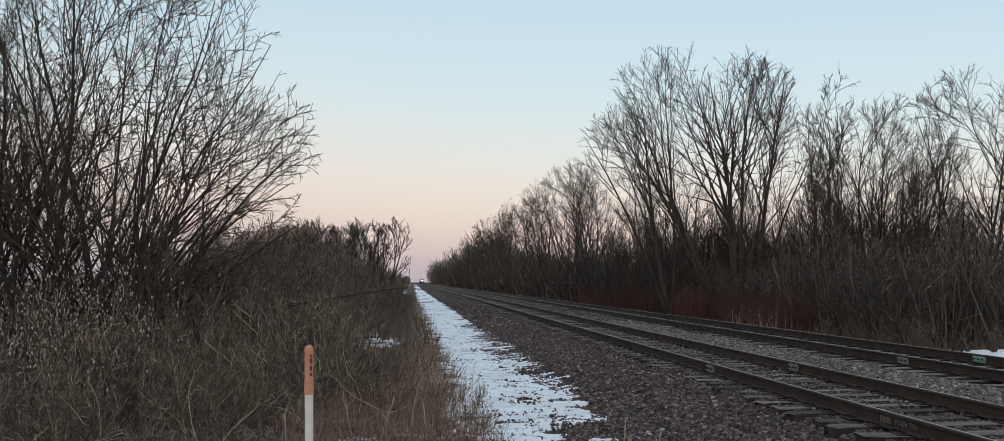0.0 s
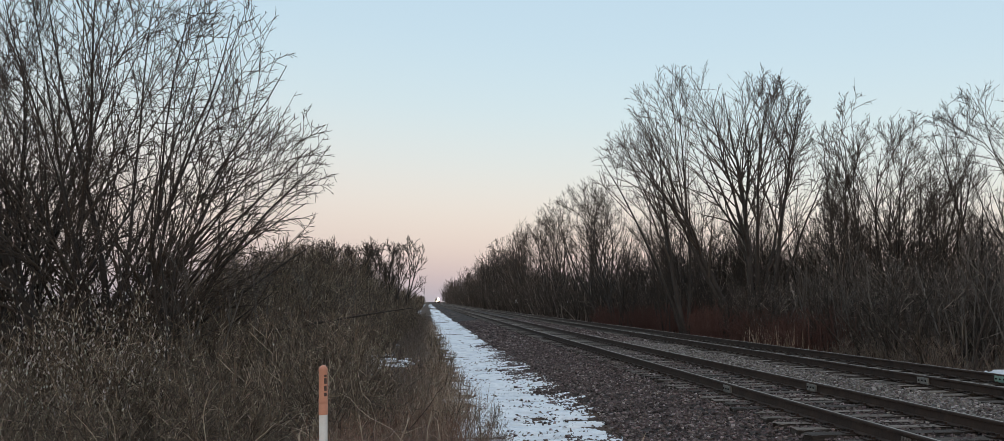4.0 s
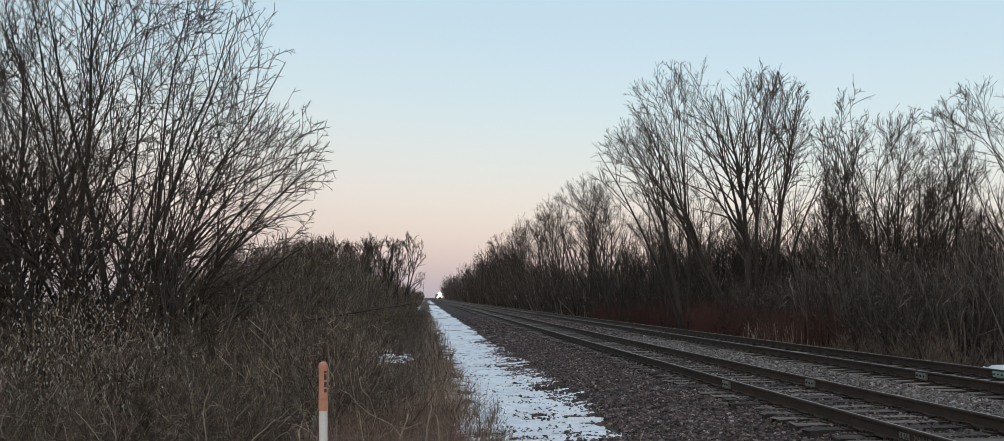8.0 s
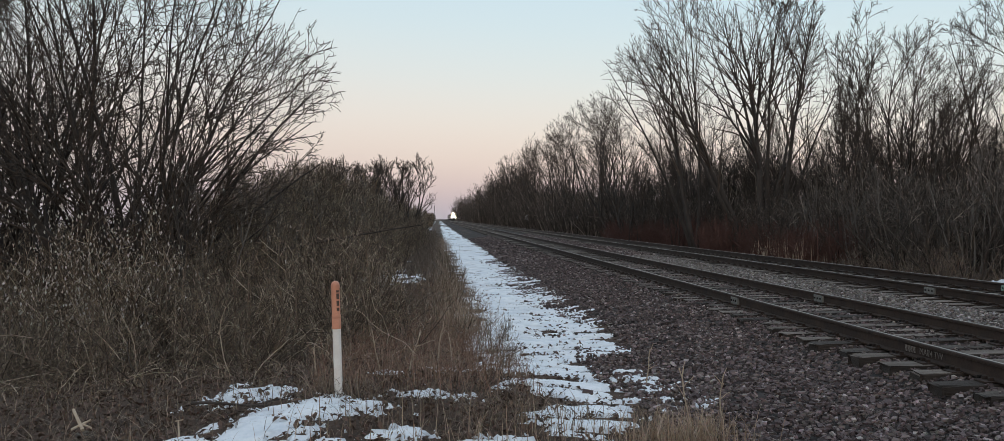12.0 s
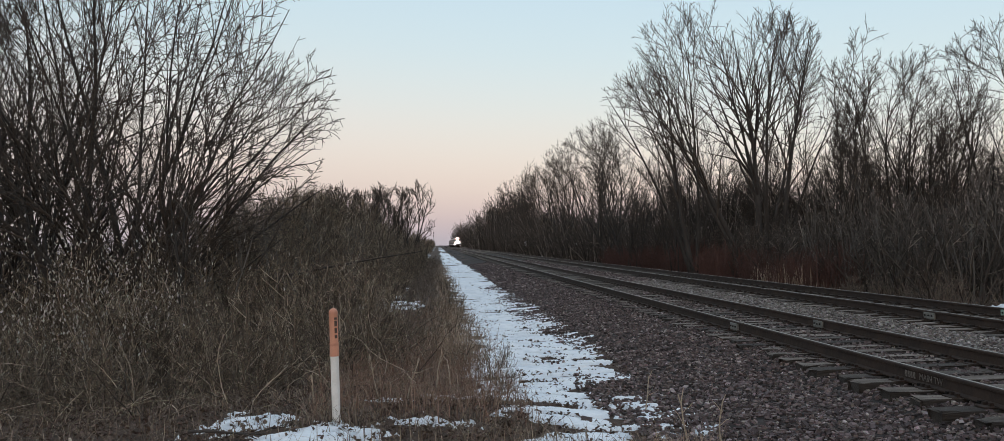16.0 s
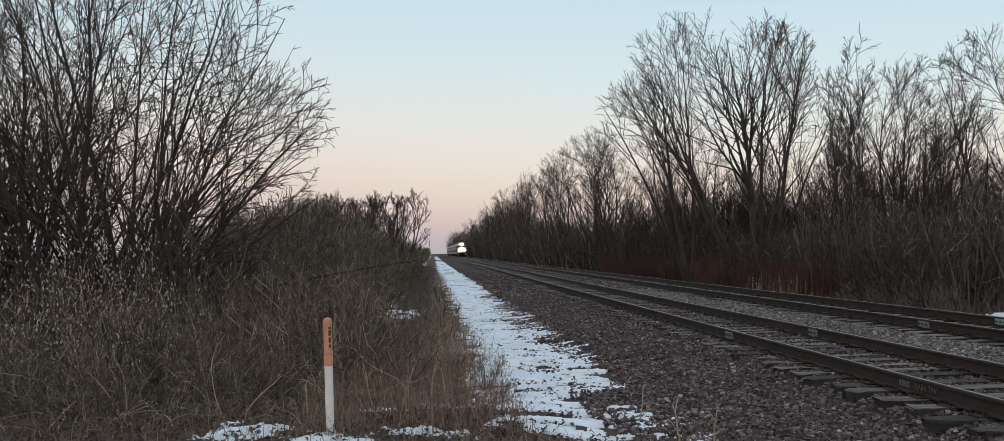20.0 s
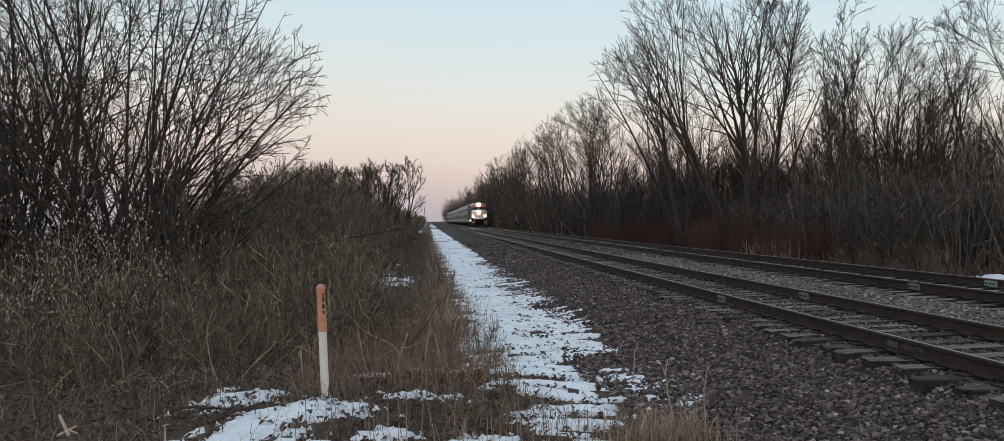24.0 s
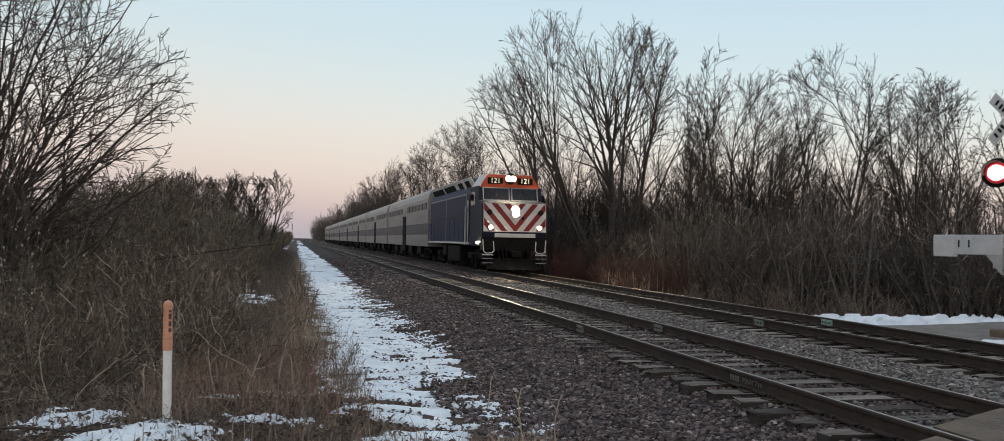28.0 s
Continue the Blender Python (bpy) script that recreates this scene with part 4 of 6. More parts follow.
def bogie(parent, y, base):
    t = part("truck", box(-1.12, -0.92, y - base / 2 - 0.55, y + base / 2 + 0.55, 0.55, 0.85, 0.04), BLACK, parent, "black cast truck frame")
    part("side_frame", box(0.92, 1.12, y - base / 2 - 0.55, y + base / 2 + 0.55, 0.55, 0.85, 0.04), BLACK, t)
    part("bolster", box(-0.95, 0.95, y - 0.25, y + 0.25, 0.5, 0.8, 0.03), BLACK, t)
    for s in (-1, 1):
        for k in (-0.5, 0.5):
            part("spring", rod((s * 1.15, y + k, 0.3), (s * 1.15, y + k, 0.78), 0.11, sides=10), BLACK, t)
    for k in (-base / 2, base / 2):
        wheelset(t, y + k)


def cut_face(pts, x0, x1, z0, z1):
    """An outline in x and z cut to a rectangle."""
    def cut(poly, axis, limit, sign):
        out = []
        for i in range(len(poly)):
            a, b = poly[i], poly[(i + 1) % len(poly)]
            ia, ib = sign * (a[axis] - limit) <= 0, sign * (b[axis] - limit) <= 0
            if ia:
                out.append(a)
            if ia != ib:
                t = (limit - a[axis]) / (b[axis] - a[axis])
                out.append((a[0] + t * (b[0] - a[0]), a[1] + t * (b[1] - a[1])))
        return out
    for axis, limit, sign in ((0, x0, -1), (0, x1, 1), (1, z0, -1), (1, z1, 1)):
        pts = cut(pts, axis, limit, sign)
        if len(pts) < 3:
            return []
    return pts


def build_locomotive():
    lo = thing("diesel_locomotive", "blue passenger diesel locomotive with red and white chevron nose, headlights lit", "locomotive", "the commuter train")
    W = 1.52
    # nose: a blunt box, its face a little raked
    bm = bmesh.new()
    prof = [(0.10, 1.55), (0.0, 1.85), (0.10, 3.18), (0.95, 3.32), (2.4, 3.32), (2.4, 1.2), (0.5, 1.2)]
    extrude_profile(prof, -W, W, bm, "x")
    bmesh.ops.bevel(bm, geom=[e for e in bm.edges if abs(e.verts[0].co.x - e.verts[1].co.x) < 1e-4], offset=0.06, segments=2, affect="EDGES")
    nose = part("nose", bm, LOCO_DARK, lo, "dark blue nose with white and dark red chevron face")
    bm = bmesh.new()
    fp = [(-1.47, 1.86), (1.47, 1.86), (1.47, 3.17), (-1.47, 3.17)]
    one = [bm.verts.new((x, (z - 1.85) * 0.0752 - 0.008, z)) for x, z in fp]
    two = [bm.verts.new((x, (z - 1.85) * 0.0752 + 0.02, z)) for x, z in fp]
    bm.faces.new(one)
    for i in range(4):
        bm.faces.new((one[i], one[(i + 1) % 4], two[(i + 1) % 4], two[i]))
    part("face_plate", bm, LOCO_WHITE, nose, "white painted face")
    def face_y(z):
        return np.interp(z, [1.85, 3.18], [0.0, 0.10])
    for z0 in (0.42, 1.12, 1.82, 2.52):
        for s in (-1, 1):
            p = [(0, z0), (1.5, z0 + 1.8), (1.5, z0 + 2.14), (0, z0 + 0.34)]
            p = cut_face(p, 0, 1.45, 1.9, 3.15)
            if not p:
                continue
            bm = bmesh.new()
            one = [bm.verts.new((s * x, face_y(z) - 0.013, z)) for x, z in p]
            two = [bm.verts.new((s * x, face_y(z) + 0.01, z)) for x, z in p]
            bm.faces.new(one)
            for i in range(len(p)):
                bm.faces.new((one[i], one[(i + 1) % len(p)], two[(i + 1) % len(p)], two[i]))
            part("chevron", bm, LOCO_RED, nose, "dark red painted stripe")
    # cab with sloped windscreen band and orange brow
    bm = bmesh.new()
    extrude_profile([(0.95, 3.30), (1.14, 3.95), (1.30, 4.0), (3.1, 4.0), (3.1, 1.2), (0.95, 1.2)], -W + 0.01, W - 0.01, bm, "x")
    cab = part("cab", bm, LOCO_DARK, lo, "dark blue cab")
    bm = bmesh.new()
    ring0 = [(-1.42, 1.10, 3.93), (1.42, 1.10, 3.93), (1.05, 1.24, 4.56), (-1.05, 1.24, 4.56)]
    ring1 = [(-1.5, 3.1, 3.93), (1.5, 3.1, 3.93), (1.05, 3.1, 4.62), (-1.05, 3.1, 4.62)]
    a, b = [bm.verts.new(p) for p in ring0], [bm.verts.new(p) for p in ring1]
    bm.faces.new(a), bm.faces.new(b[::-1])
    for i in range(4):
        bm.faces.new((a[i], b[i], b[(i + 1) % 4], a[(i + 1) % 4]))
    part("cab_roof", bm, LOCO_WHITE, cab, "pale cab roof")
    bm = bmesh.new()
    pl = [(-1.42, 1.085, 3.93), (1.42, 1.085, 3.93), (1.36, 1.10, 4.1), (1.05, 1.222, 4.55), (-1.05, 1.222, 4.55), (-1.36, 1.10, 4.1)]
    a = [bm.verts.new(p) for p in pl]
    b = [bm.verts.new((p[0], p[1] + 0.05, p[2])) for p in pl]
    bm.faces.new(a), bm.faces.new(b[::-1])
    for i in range(6):
        bm.faces.new((a[i], b[i], b[(i + 1) % 6], a[(i + 1) % 6]))
    brow = part("brow", bm, LOCO_ORANGE, cab, "orange-red band over the windscreen")
    for s in (-1, 1):
        nb = part("number_board", box(s * 0.72 - 0.36, s * 0.72 + 0.36, 1.06, 1.16, 4.1, 4.4, 0.015), BLACK, brow, "black number board with lit digits")
        lettering("number", "121", 0.33, DIGIT, pose(s * 0.72, 1.052, 4.25, 90, 0, 0), nb)
        p = part("windscreen_pane", box(s * 0.68 - 0.6, s * 0.68 + 0.6, -0.012, 0.03, 0.0, 0.56, 0.02), GLASS, cab, "dark windscreen pane")
        p.matrix_basis = pose(0, 0.96, 3.35, -15, 0, 0)
        fr = bmesh.new()
        x0, x1 = s * 0.68 - 0.64, s * 0.68 + 0.64
        for q in ((x0, x1, 0.56, 0.61), (x0, x1, -0.05, 0.0), (x0, x0 + 0.045, 0, 0.56), (x1 - 0.045, x1, 0, 0.56)):
            box(q[0], q[1], -0.025, 0.02, q[2], q[3], bm=fr)
        f = part("windscreen_frame", fr, TRIM_GREY, cab)
        f.matrix_basis = pose(0, 0.955, 3.35, -15, 0, 0)
        w = part("wiper", rod((s * 0.55, -0.04, 0.5), (s * 0.75, -0.03, 0.12), 0.012, sides=6), BLACK, cab)
        w.matrix_basis = pose(0, 0.95, 3.35, -15, 0, 0)
    # lamps
    hs = part("headlamp_housing", rod((0, 0.98, 4.36), (0, 1.2, 4.36), 0.26, sides=20), BLACK, brow)
    for s in (-1, 1):
        part("headlamp", rod((s * 0.12, 0.965, 4.36), (s * 0.12, 1.0, 4.36), 0.118, sides=16), LAMP, hs, "lit headlamp")
    hn = part("nose_lamp_housing", rod((0, -0.06, 2.78), (0, 0.16, 2.78), 0.25, sides=20), LOCO_WHITE, nose)
    for s in (-1, 1):
        part("headlamp", rod((0, -0.075, 2.78 + s * 0.115), (0, -0.04, 2.78 + s * 0.115), 0.11, sides=16), LAMP, hn, "lit headlamp")
        d = part("ditch_lamp_housing", rod((s * 1.15, -0.04, 2.05), (s * 1.15, 0.14, 2.05), 0.11, sides=16), LOCO_WHITE, lo)
        part("ditch_lamp", rod((s * 1.15, -0.055, 2.05), (s * 1.15, -0.03, 2.05), 0.08, sides=16), LAMP_SMALL, d, "lit ditch lamp")
        c = part("class_lamp", rod((s * 1.2, -0.02, 2.75), (s * 1.2, 0.12, 2.75), 0.12, sides=14), BLACK, nose)
        part("lens", rod((s * 1.2, -0.035, 2.75), (s * 1.2, -0.015, 2.75), 0.07, sides=12), GLASS, c)
    sl = part("step_lamp_housing", box(-1.6, -1.5, 1.0, 1.15, 1.26, 1.42, 0.02), BLACK, lo)
    part("step_lamp", rod((-1.55, 0.985, 1.34), (-1.55, 1.0, 1.34), 0.06, sides=12), LAMP_SMALL, sl, "lit step lamp")
    part("bell_grille", box(0.30, 0.42, 0.02, 0.07, 2.42, 2.56, 0.01), BLACK, nose)
    # bumper beam, pilot, coupler, steps, hoses, rails
    part("bumper_beam", box(-0.95, 0.95, -0.06, 0.1, 1.60, 1.78, 0.02), LOCO_WHITE, lo, "white bumper plate")
    part("pilot_beam", box(-1.5, 1.5, 0.05, 0.5, 1.0, 1.62, 0.03), BLACK, lo, "black pilot beam")
    bm = bmesh.new()
    top, low = [(-1.2, 0.3, 0.62), (0, 0.05, 0.66), (1.2, 0.3, 0.62)], [(-1.25, 0.05, 0.16), (0, -0.45, 0.14), (1.25, 0.05, 0.16)]
    tv = [bm.verts.new(p) for p in top] + [bm.verts.new((p[0], p[1] + 0.12, p[2])) for p in top]
    lv = [bm.verts.new(p) for p in low] + [bm.verts.new((p[0], p[1] + 0.12, p[2])) for p in low]
    for i in (0, 1):
        bm.faces.new((tv[i], tv[i + 1], lv[i + 1], lv[i]))
        bm.faces.new((tv[i + 3], lv[i + 3], lv[i + 4], tv[i + 4]))
        bm.faces.new((lv[i], lv[i + 1], lv[i + 4], lv[i + 3]))
        bm.faces.new((tv[i], tv[i + 3], tv[i + 4], tv[i + 1]))
    bm.faces.new((tv[0], lv[0], lv[3], tv[3])), bm.faces.new((tv[2], tv[5], lv[5], lv[2]))
    part("snow_plow", bm, BLACK, lo, "black pilot plow")
    cp = part("coupler", box(-0.13, 0.13, -0.55, 0.2, 0.72, 0.98, 0.04), BLACK, lo)
    part("knuckle", box(-0.2, 0.16, -0.75, -0.5, 0.70, 1.0, 0.06), BLACK, cp)
    for s in (-1, 1):
        for x, z in ((0.45, 0.62), (0.62, 0.66), (0.8, 0.6)):
            part("air_hose", rod((s * x, 0.02, 1.25), (s * (x - 0.08), -0.12, z), 0.025, sides=8), BLACK, lo)
        st = part("step", box(s * 1.25 - 0.25, s * 1.25 + 0.25, 0.1, 0.5, 0.42, 0.47, 0.01), BLACK, lo)
        part("step_tread", box(s * 1.25 - 0.25, s * 1.25 + 0.25, 0.12, 0.5, 0.78, 0.83, 0.01), BLACK, st)
        part("step_edge", box(s * 1.25 - 0.26, s * 1.25 + 0.26, 0.06, 0.1, 0.78, 0.84), LOCO_WHITE, st, "white edge")
        g = bmesh.new()
        rail = [(1.0, 0.02, 1.42), (0.97, -0.02, 1.0), (1.06, -0.03, 0.9), (1.3, 0.0, 0.87), (1.44, 0.03, 0.95), (1.48, 0.06, 1.5)]
        for p, q in zip(rail, rail[1:]):
            rod((s * p[0], p[1], p[2]), (s * q[0], q[1], q[2]), 0.024, sides=6, bm=g)
        part("grab_rail", g, LOCO_WHITE, lo, "white bent grab rail")
        for z in (0.42, 0.62):
            part("step_edge", box(s * 1.25 - 0.24, s * 1.25 + 0.24, 0.07, 0.1, z, z + 0.035), TRIM_GREY, st)
        part("brake_cylinder", rod((s * 1.05, 2.2, 0.95), (s * 1.05, 2.9, 0.95), 0.13, sides=12), BLACK, lo)
        part("headboard_bracket", box(s * 0.62 - 0.05, s * 0.62 + 0.05, -0.05, 0.06, 1.78, 1.86, 0.01), BLACK, lo)
        m = part("mirror", box(s * 1.72 - 0.08, s * 1.72 + 0.08, 1.5, 1.56, 3.3, 3.6, 0.01), BLACK, cab)
        part("mirror_arm", rod((s * 1.5, 1.55, 3.45), (s * 1.7, 1.53, 3.45), 0.015, sides=6), BLACK, m)
        part("cab_window", box(s * 1.515 - 0.012, s * 1.515 + 0.012, 1.75, 2.75, 3.1, 3.75, 0.02), GLASS, cab, "dark cab side window")
        dr = part("cab_door", box(s * 1.52 - 0.01, s * 1.52 + 0.01, 3.15, 3.75, 1.35, 3.6, 0.02), LOCO_DARK, lo)
        part("door_window", box(s * 1.535 - 0.008, s * 1.535 + 0.008, 3.25, 3.65, 2.9, 3.4, 0.02), GLASS, dr)
        for y in (3.08, 3.82):
            part("handrail", rod((s * 1.6, y, 1.2), (s * 1.6, y, 3.1), 0.02, sides=6), LOCO_WHITE, lo, "white vertical handrail")
    # long hood
    top = [(-1.5, 1.3), (-1.5, 3.75), (-1.02, 4.55), (1.02, 4.55), (1.5, 3.75), (1.5, 1.3)]
    hood = part("hood", extrude_profile(top, 3.1, 16.2), LOCO_BLUE, lo, "dull blue long hood")
    part("sill", box(-1.53, 1.53, 3.1, 16.4, 1.26, 1.36, 0.02), LOCO_WHITE, lo, "white sill stripe")
    for s in (-1, 1):
        pn = bmesh.new()
        for y0, y1 in ((4.0, 4.06), (9.9, 9.95), (15.9, 15.96)):
            box(s * 1.512 - 0.012, s * 1.512 + 0.012, y0, y1, 1.4, 3.7, bm=pn)
        box(s * 1.512 - 0.012, s * 1.512 + 0.012, 4.0, 15.96, 3.68, 3.74, bm=pn)
        part("panel_trim", pn, TRIM_GREY, hood, "grey panel trim")
        part("stripe", box(s * 1.51 - 0.008, s * 1.51 + 0.008, 4.2, 15.8, 2.55, 2.75), LOCO_DARK, hood)
        for y in np.arange(4.6, 15.5, 1.35):
            part("hood_door", box(s * 1.508 - 0.012, s * 1.508 + 0.012, y, y + 1.2, 1.45, 2.45, 0.008), LOCO_BLUE, hood)
        # slanted roof flank: pale, with large dark openings under rounded hoods
        for y0, y1, mat, name, lab, x1, z0, z1 in ((3.12, 16.15, LOCO_WHITE, "roof_flank", "pale roof flank panel", 0.02, -0.44, 0.44), (3.5, 5.0, BLACK, "air_intake", "black air intake opening", 0.05, -0.36, 0.3),
                                                   (5.35, 6.9, BLACK, "air_intake", "black air intake opening", 0.05, -0.36, 0.3), (8.0, 11.2, BLACK, "air_intake", "black air intake opening", 0.05, -0.36, 0.3),
                                                   (11.8, 15.6, BLACK, "air_intake", "black air intake opening", 0.05, -0.36, 0.3)):
            g = part(name, box(-0.03, x1, y0, y1, z0, z1, 0.03 if mat is BLACK else 0.0), mat, hood, lab)
            turn = pose(s * 1.27, 0, 4.16, 0, -s * 31, 0 if s > 0 else 180)
            g.matrix_basis = turn if s > 0 else turn @ Matrix.Translation((0, -(y0 + y1), 0))
            if mat is BLACK and y1 < 7:
                part("intake_hood", box(-0.03, 0.12, y1 - 0.02, y1 + 0.22, z0, z1 + 0.1, 0.05), LOCO_WHITE, g, "pale rounded intake hood")
    for y in (5.0, 8.0, 11.0, 13.2):
        fan = part("roof_fan", rod((0, y, 4.53), (0, y, 4.72), 0.6, sides=24), BLACK, hood, "black roof fan")
        part("fan_guard", rod((0, y, 4.72), (0, y, 4.74), 0.5, sides=24), GALV, fan)
    part("exhaust", box(-0.3, 0.3, 6.3, 7.0, 4.53, 4.75, 0.02), BLACK, hood)
    part("horn", rod((0.3, 1.9, 4.72), (0.3, 1.5, 4.74), 0.03, 0.09, 10), GALV, cab)
    part("fuel_tank", box(-1.35, 1.35, 6.4, 10.2, 0.3, 1.18, 0.12), BLACK, lo, "black fuel tank")
    part("battery_box", box(-1.4, 1.4, 10.4, 11.6, 0.6, 1.18, 0.04), BLACK, lo)
    bogie(lo, 3.4, 2.75)
    bogie(lo, 13.2, 2.75)
    return lo


def build_coach():
    co = thing("passenger_coach", "ribbed grey steel two-level commuter coach with dark window band", "railway coach", "the commuter train")
    Lc, W = 25.3, 1.52
    prof = [(-W, 1.0), (-W, 4.1), (-1.42, 4.45), (-1.15, 4.72), (-0.6, 4.86), (0.6, 4.86), (1.15, 4.72), (1.42, 4.45), (W, 4.1), (W, 1.0)]
    body = part("body", extrude_profile(prof, 0.3, Lc - 0.3), CAR_STEEL, co, "brushed grey steel body")
    for yy in (0.0, Lc - 0.3):
        part("end_bellows", box(-0.6, 0.6, yy, yy + 0.3, 1.1, 3.3, 0.02), BLACK, co)
    for s in (-1, 1):
        xs = s * (W + 0.006)
        rb = bmesh.new()
        for z in np.concatenate([np.arange(1.1, 1.75, 0.11), np.arange(2.62, 3.3, 0.11)]):
            for y0, y1 in ((0.5, Lc / 2 - 1.1), (Lc / 2 + 1.1, Lc - 0.5)):
                box(xs - 0.012, xs + 0.012, y0, y1, z, z + 0.045, bm=rb)
        part("ribs", rb, CAR_STEEL, body)
        for a, b in ((0.5, Lc / 2 - 1.1), (Lc / 2 + 1.1, Lc - 0.5)):
            bd = part("window_band", box(xs - 0.01, xs + 0.008, a, b, 1.78, 2.5), CAR_BAND, body, "dark lower window band")
            n = 6
            st = (b - a - 0.6) / n
            for k in range(n):
                y = a + 0.3 + k * st
                part("window", box(xs - 0.01, xs + 0.016, y + 0.12, y + st - 0.12, 1.86, 2.42, 0.02), COACH_GLASS, bd, "dark glass window")
            for k in range(n):
                y = a + 0.3 + k * st
                part("window", box(xs - 0.03, xs + 0.006, y + 0.18, y + st - 0.18, 3.42, 3.85, 0.02), COACH_GLASS, body, "dark upper window")
        # centre doors with steps below; the shade of a set-back doorway is painted near-black
        dr = part("door_recess", box(xs - 0.03, xs + 0.02, Lc / 2 - 0.95, Lc / 2 + 0.95, 0.55, 3.2, 0.01), CAR_DARK, body, "near-black panel with steps, shade of a doorway in its colour")
        for a in (-0.88, 0.04):
            dl = part("door_leaf", box(xs - 0.02, xs + 0.03, Lc / 2 + a, Lc / 2 + a + 0.84, 1.15, 3.1, 0.01), CAR_DARK, dr)
            part("door_window", box(xs + 0.02, xs + 0.036, Lc / 2 + a + 0.15, Lc / 2 + a + 0.69, 2.0, 2.9, 0.02), GLASS, dl)
        part("step_well", box(xs - 0.25, xs + 0.03, Lc / 2 - 0.9, Lc / 2 + 0.9, 0.35, 0.6, 0.01), CAR_DARK, dr)
    vents = bmesh.new()
    for y in np.arange(2.5, Lc - 2, 3.4):
        box(-0.4, 0.4, y, y + 1.2, 4.84, 4.98, 0.03, vents)
    part("roof_vents", vents, GALV, body)
    for y in (4.6, 9.4, 14.6, 18.8):
        part("underfloor_box", box(-1.35, 1.35, y, y + 2.0, 0.45, 1.0, 0.05), BLACK, co)
    bogie(co, 2.9, 2.5)
    bogie(co, Lc - 2.9, 2.5)
    return co


# ---- post, crossing signal, road ----
def build_post():
    po = thing("marker_post", "white plastic marker post with faded orange dome cap in snowy grass", "marker post")
    r = 0.038
    bm = rod((0, 0, -0.3), (0, 0, 0.665), r, sides=28)
    part("tube", bm, POST_WHITE, po, "white tube", smooth=False)
    bm = bmesh.new()
    rings = [(r * 1.1, 0.655), (r * 1.1, 0.74), (r * 1.04, 0.745), (r * 1.04, 0.755), (r * 1.1, 0.76), (r * 1.1, 0.775), (r * 1.02, 0.785), (r * 1.0, 1.02), (r * 1.08, 1.05)]
    rings += [(r * 1.08 * math.cos(a), 1.05 + r * 1.15 * math.sin(a)) for a in np.linspace(0.2, 1.5, 6)]
    prev = None
    for rr, z in rings:
        ring = [bm.verts.new((rr * math.cos(k * math.tau / 28), rr * math.sin(k * math.tau / 28), z)) for k in range(28)]
        if prev:
            for k in range(28):
                bm.faces.new((prev[k], prev[(k + 1) % 28], ring[(k + 1) % 28], ring[k]))
        prev = ring
    bm.faces.new(prev)
    cap = part("cap", bm, POST_ORANGE, po, "faded orange cap", smooth=True)
    for z, h in ((1.0, 0.02), (0.955, 0.05), (0.89, 0.045), (0.835, 0.03)):
        a = -0.62
        b = part("lettering_bar", box(-0.012, 0.012, -0.003, 0.003, -h / 2, h / 2), POST_INK, cap, "dark printed marks")
        b.matrix_basis = pose(r * 1.03 * math.sin(-a), -r * 1.03 * math.cos(a), z, 0, 0, math.degrees(-a))
    po.matrix_basis = pose(-0.945, 8.1, -0.215, 0, -0.8, 0)
    return po


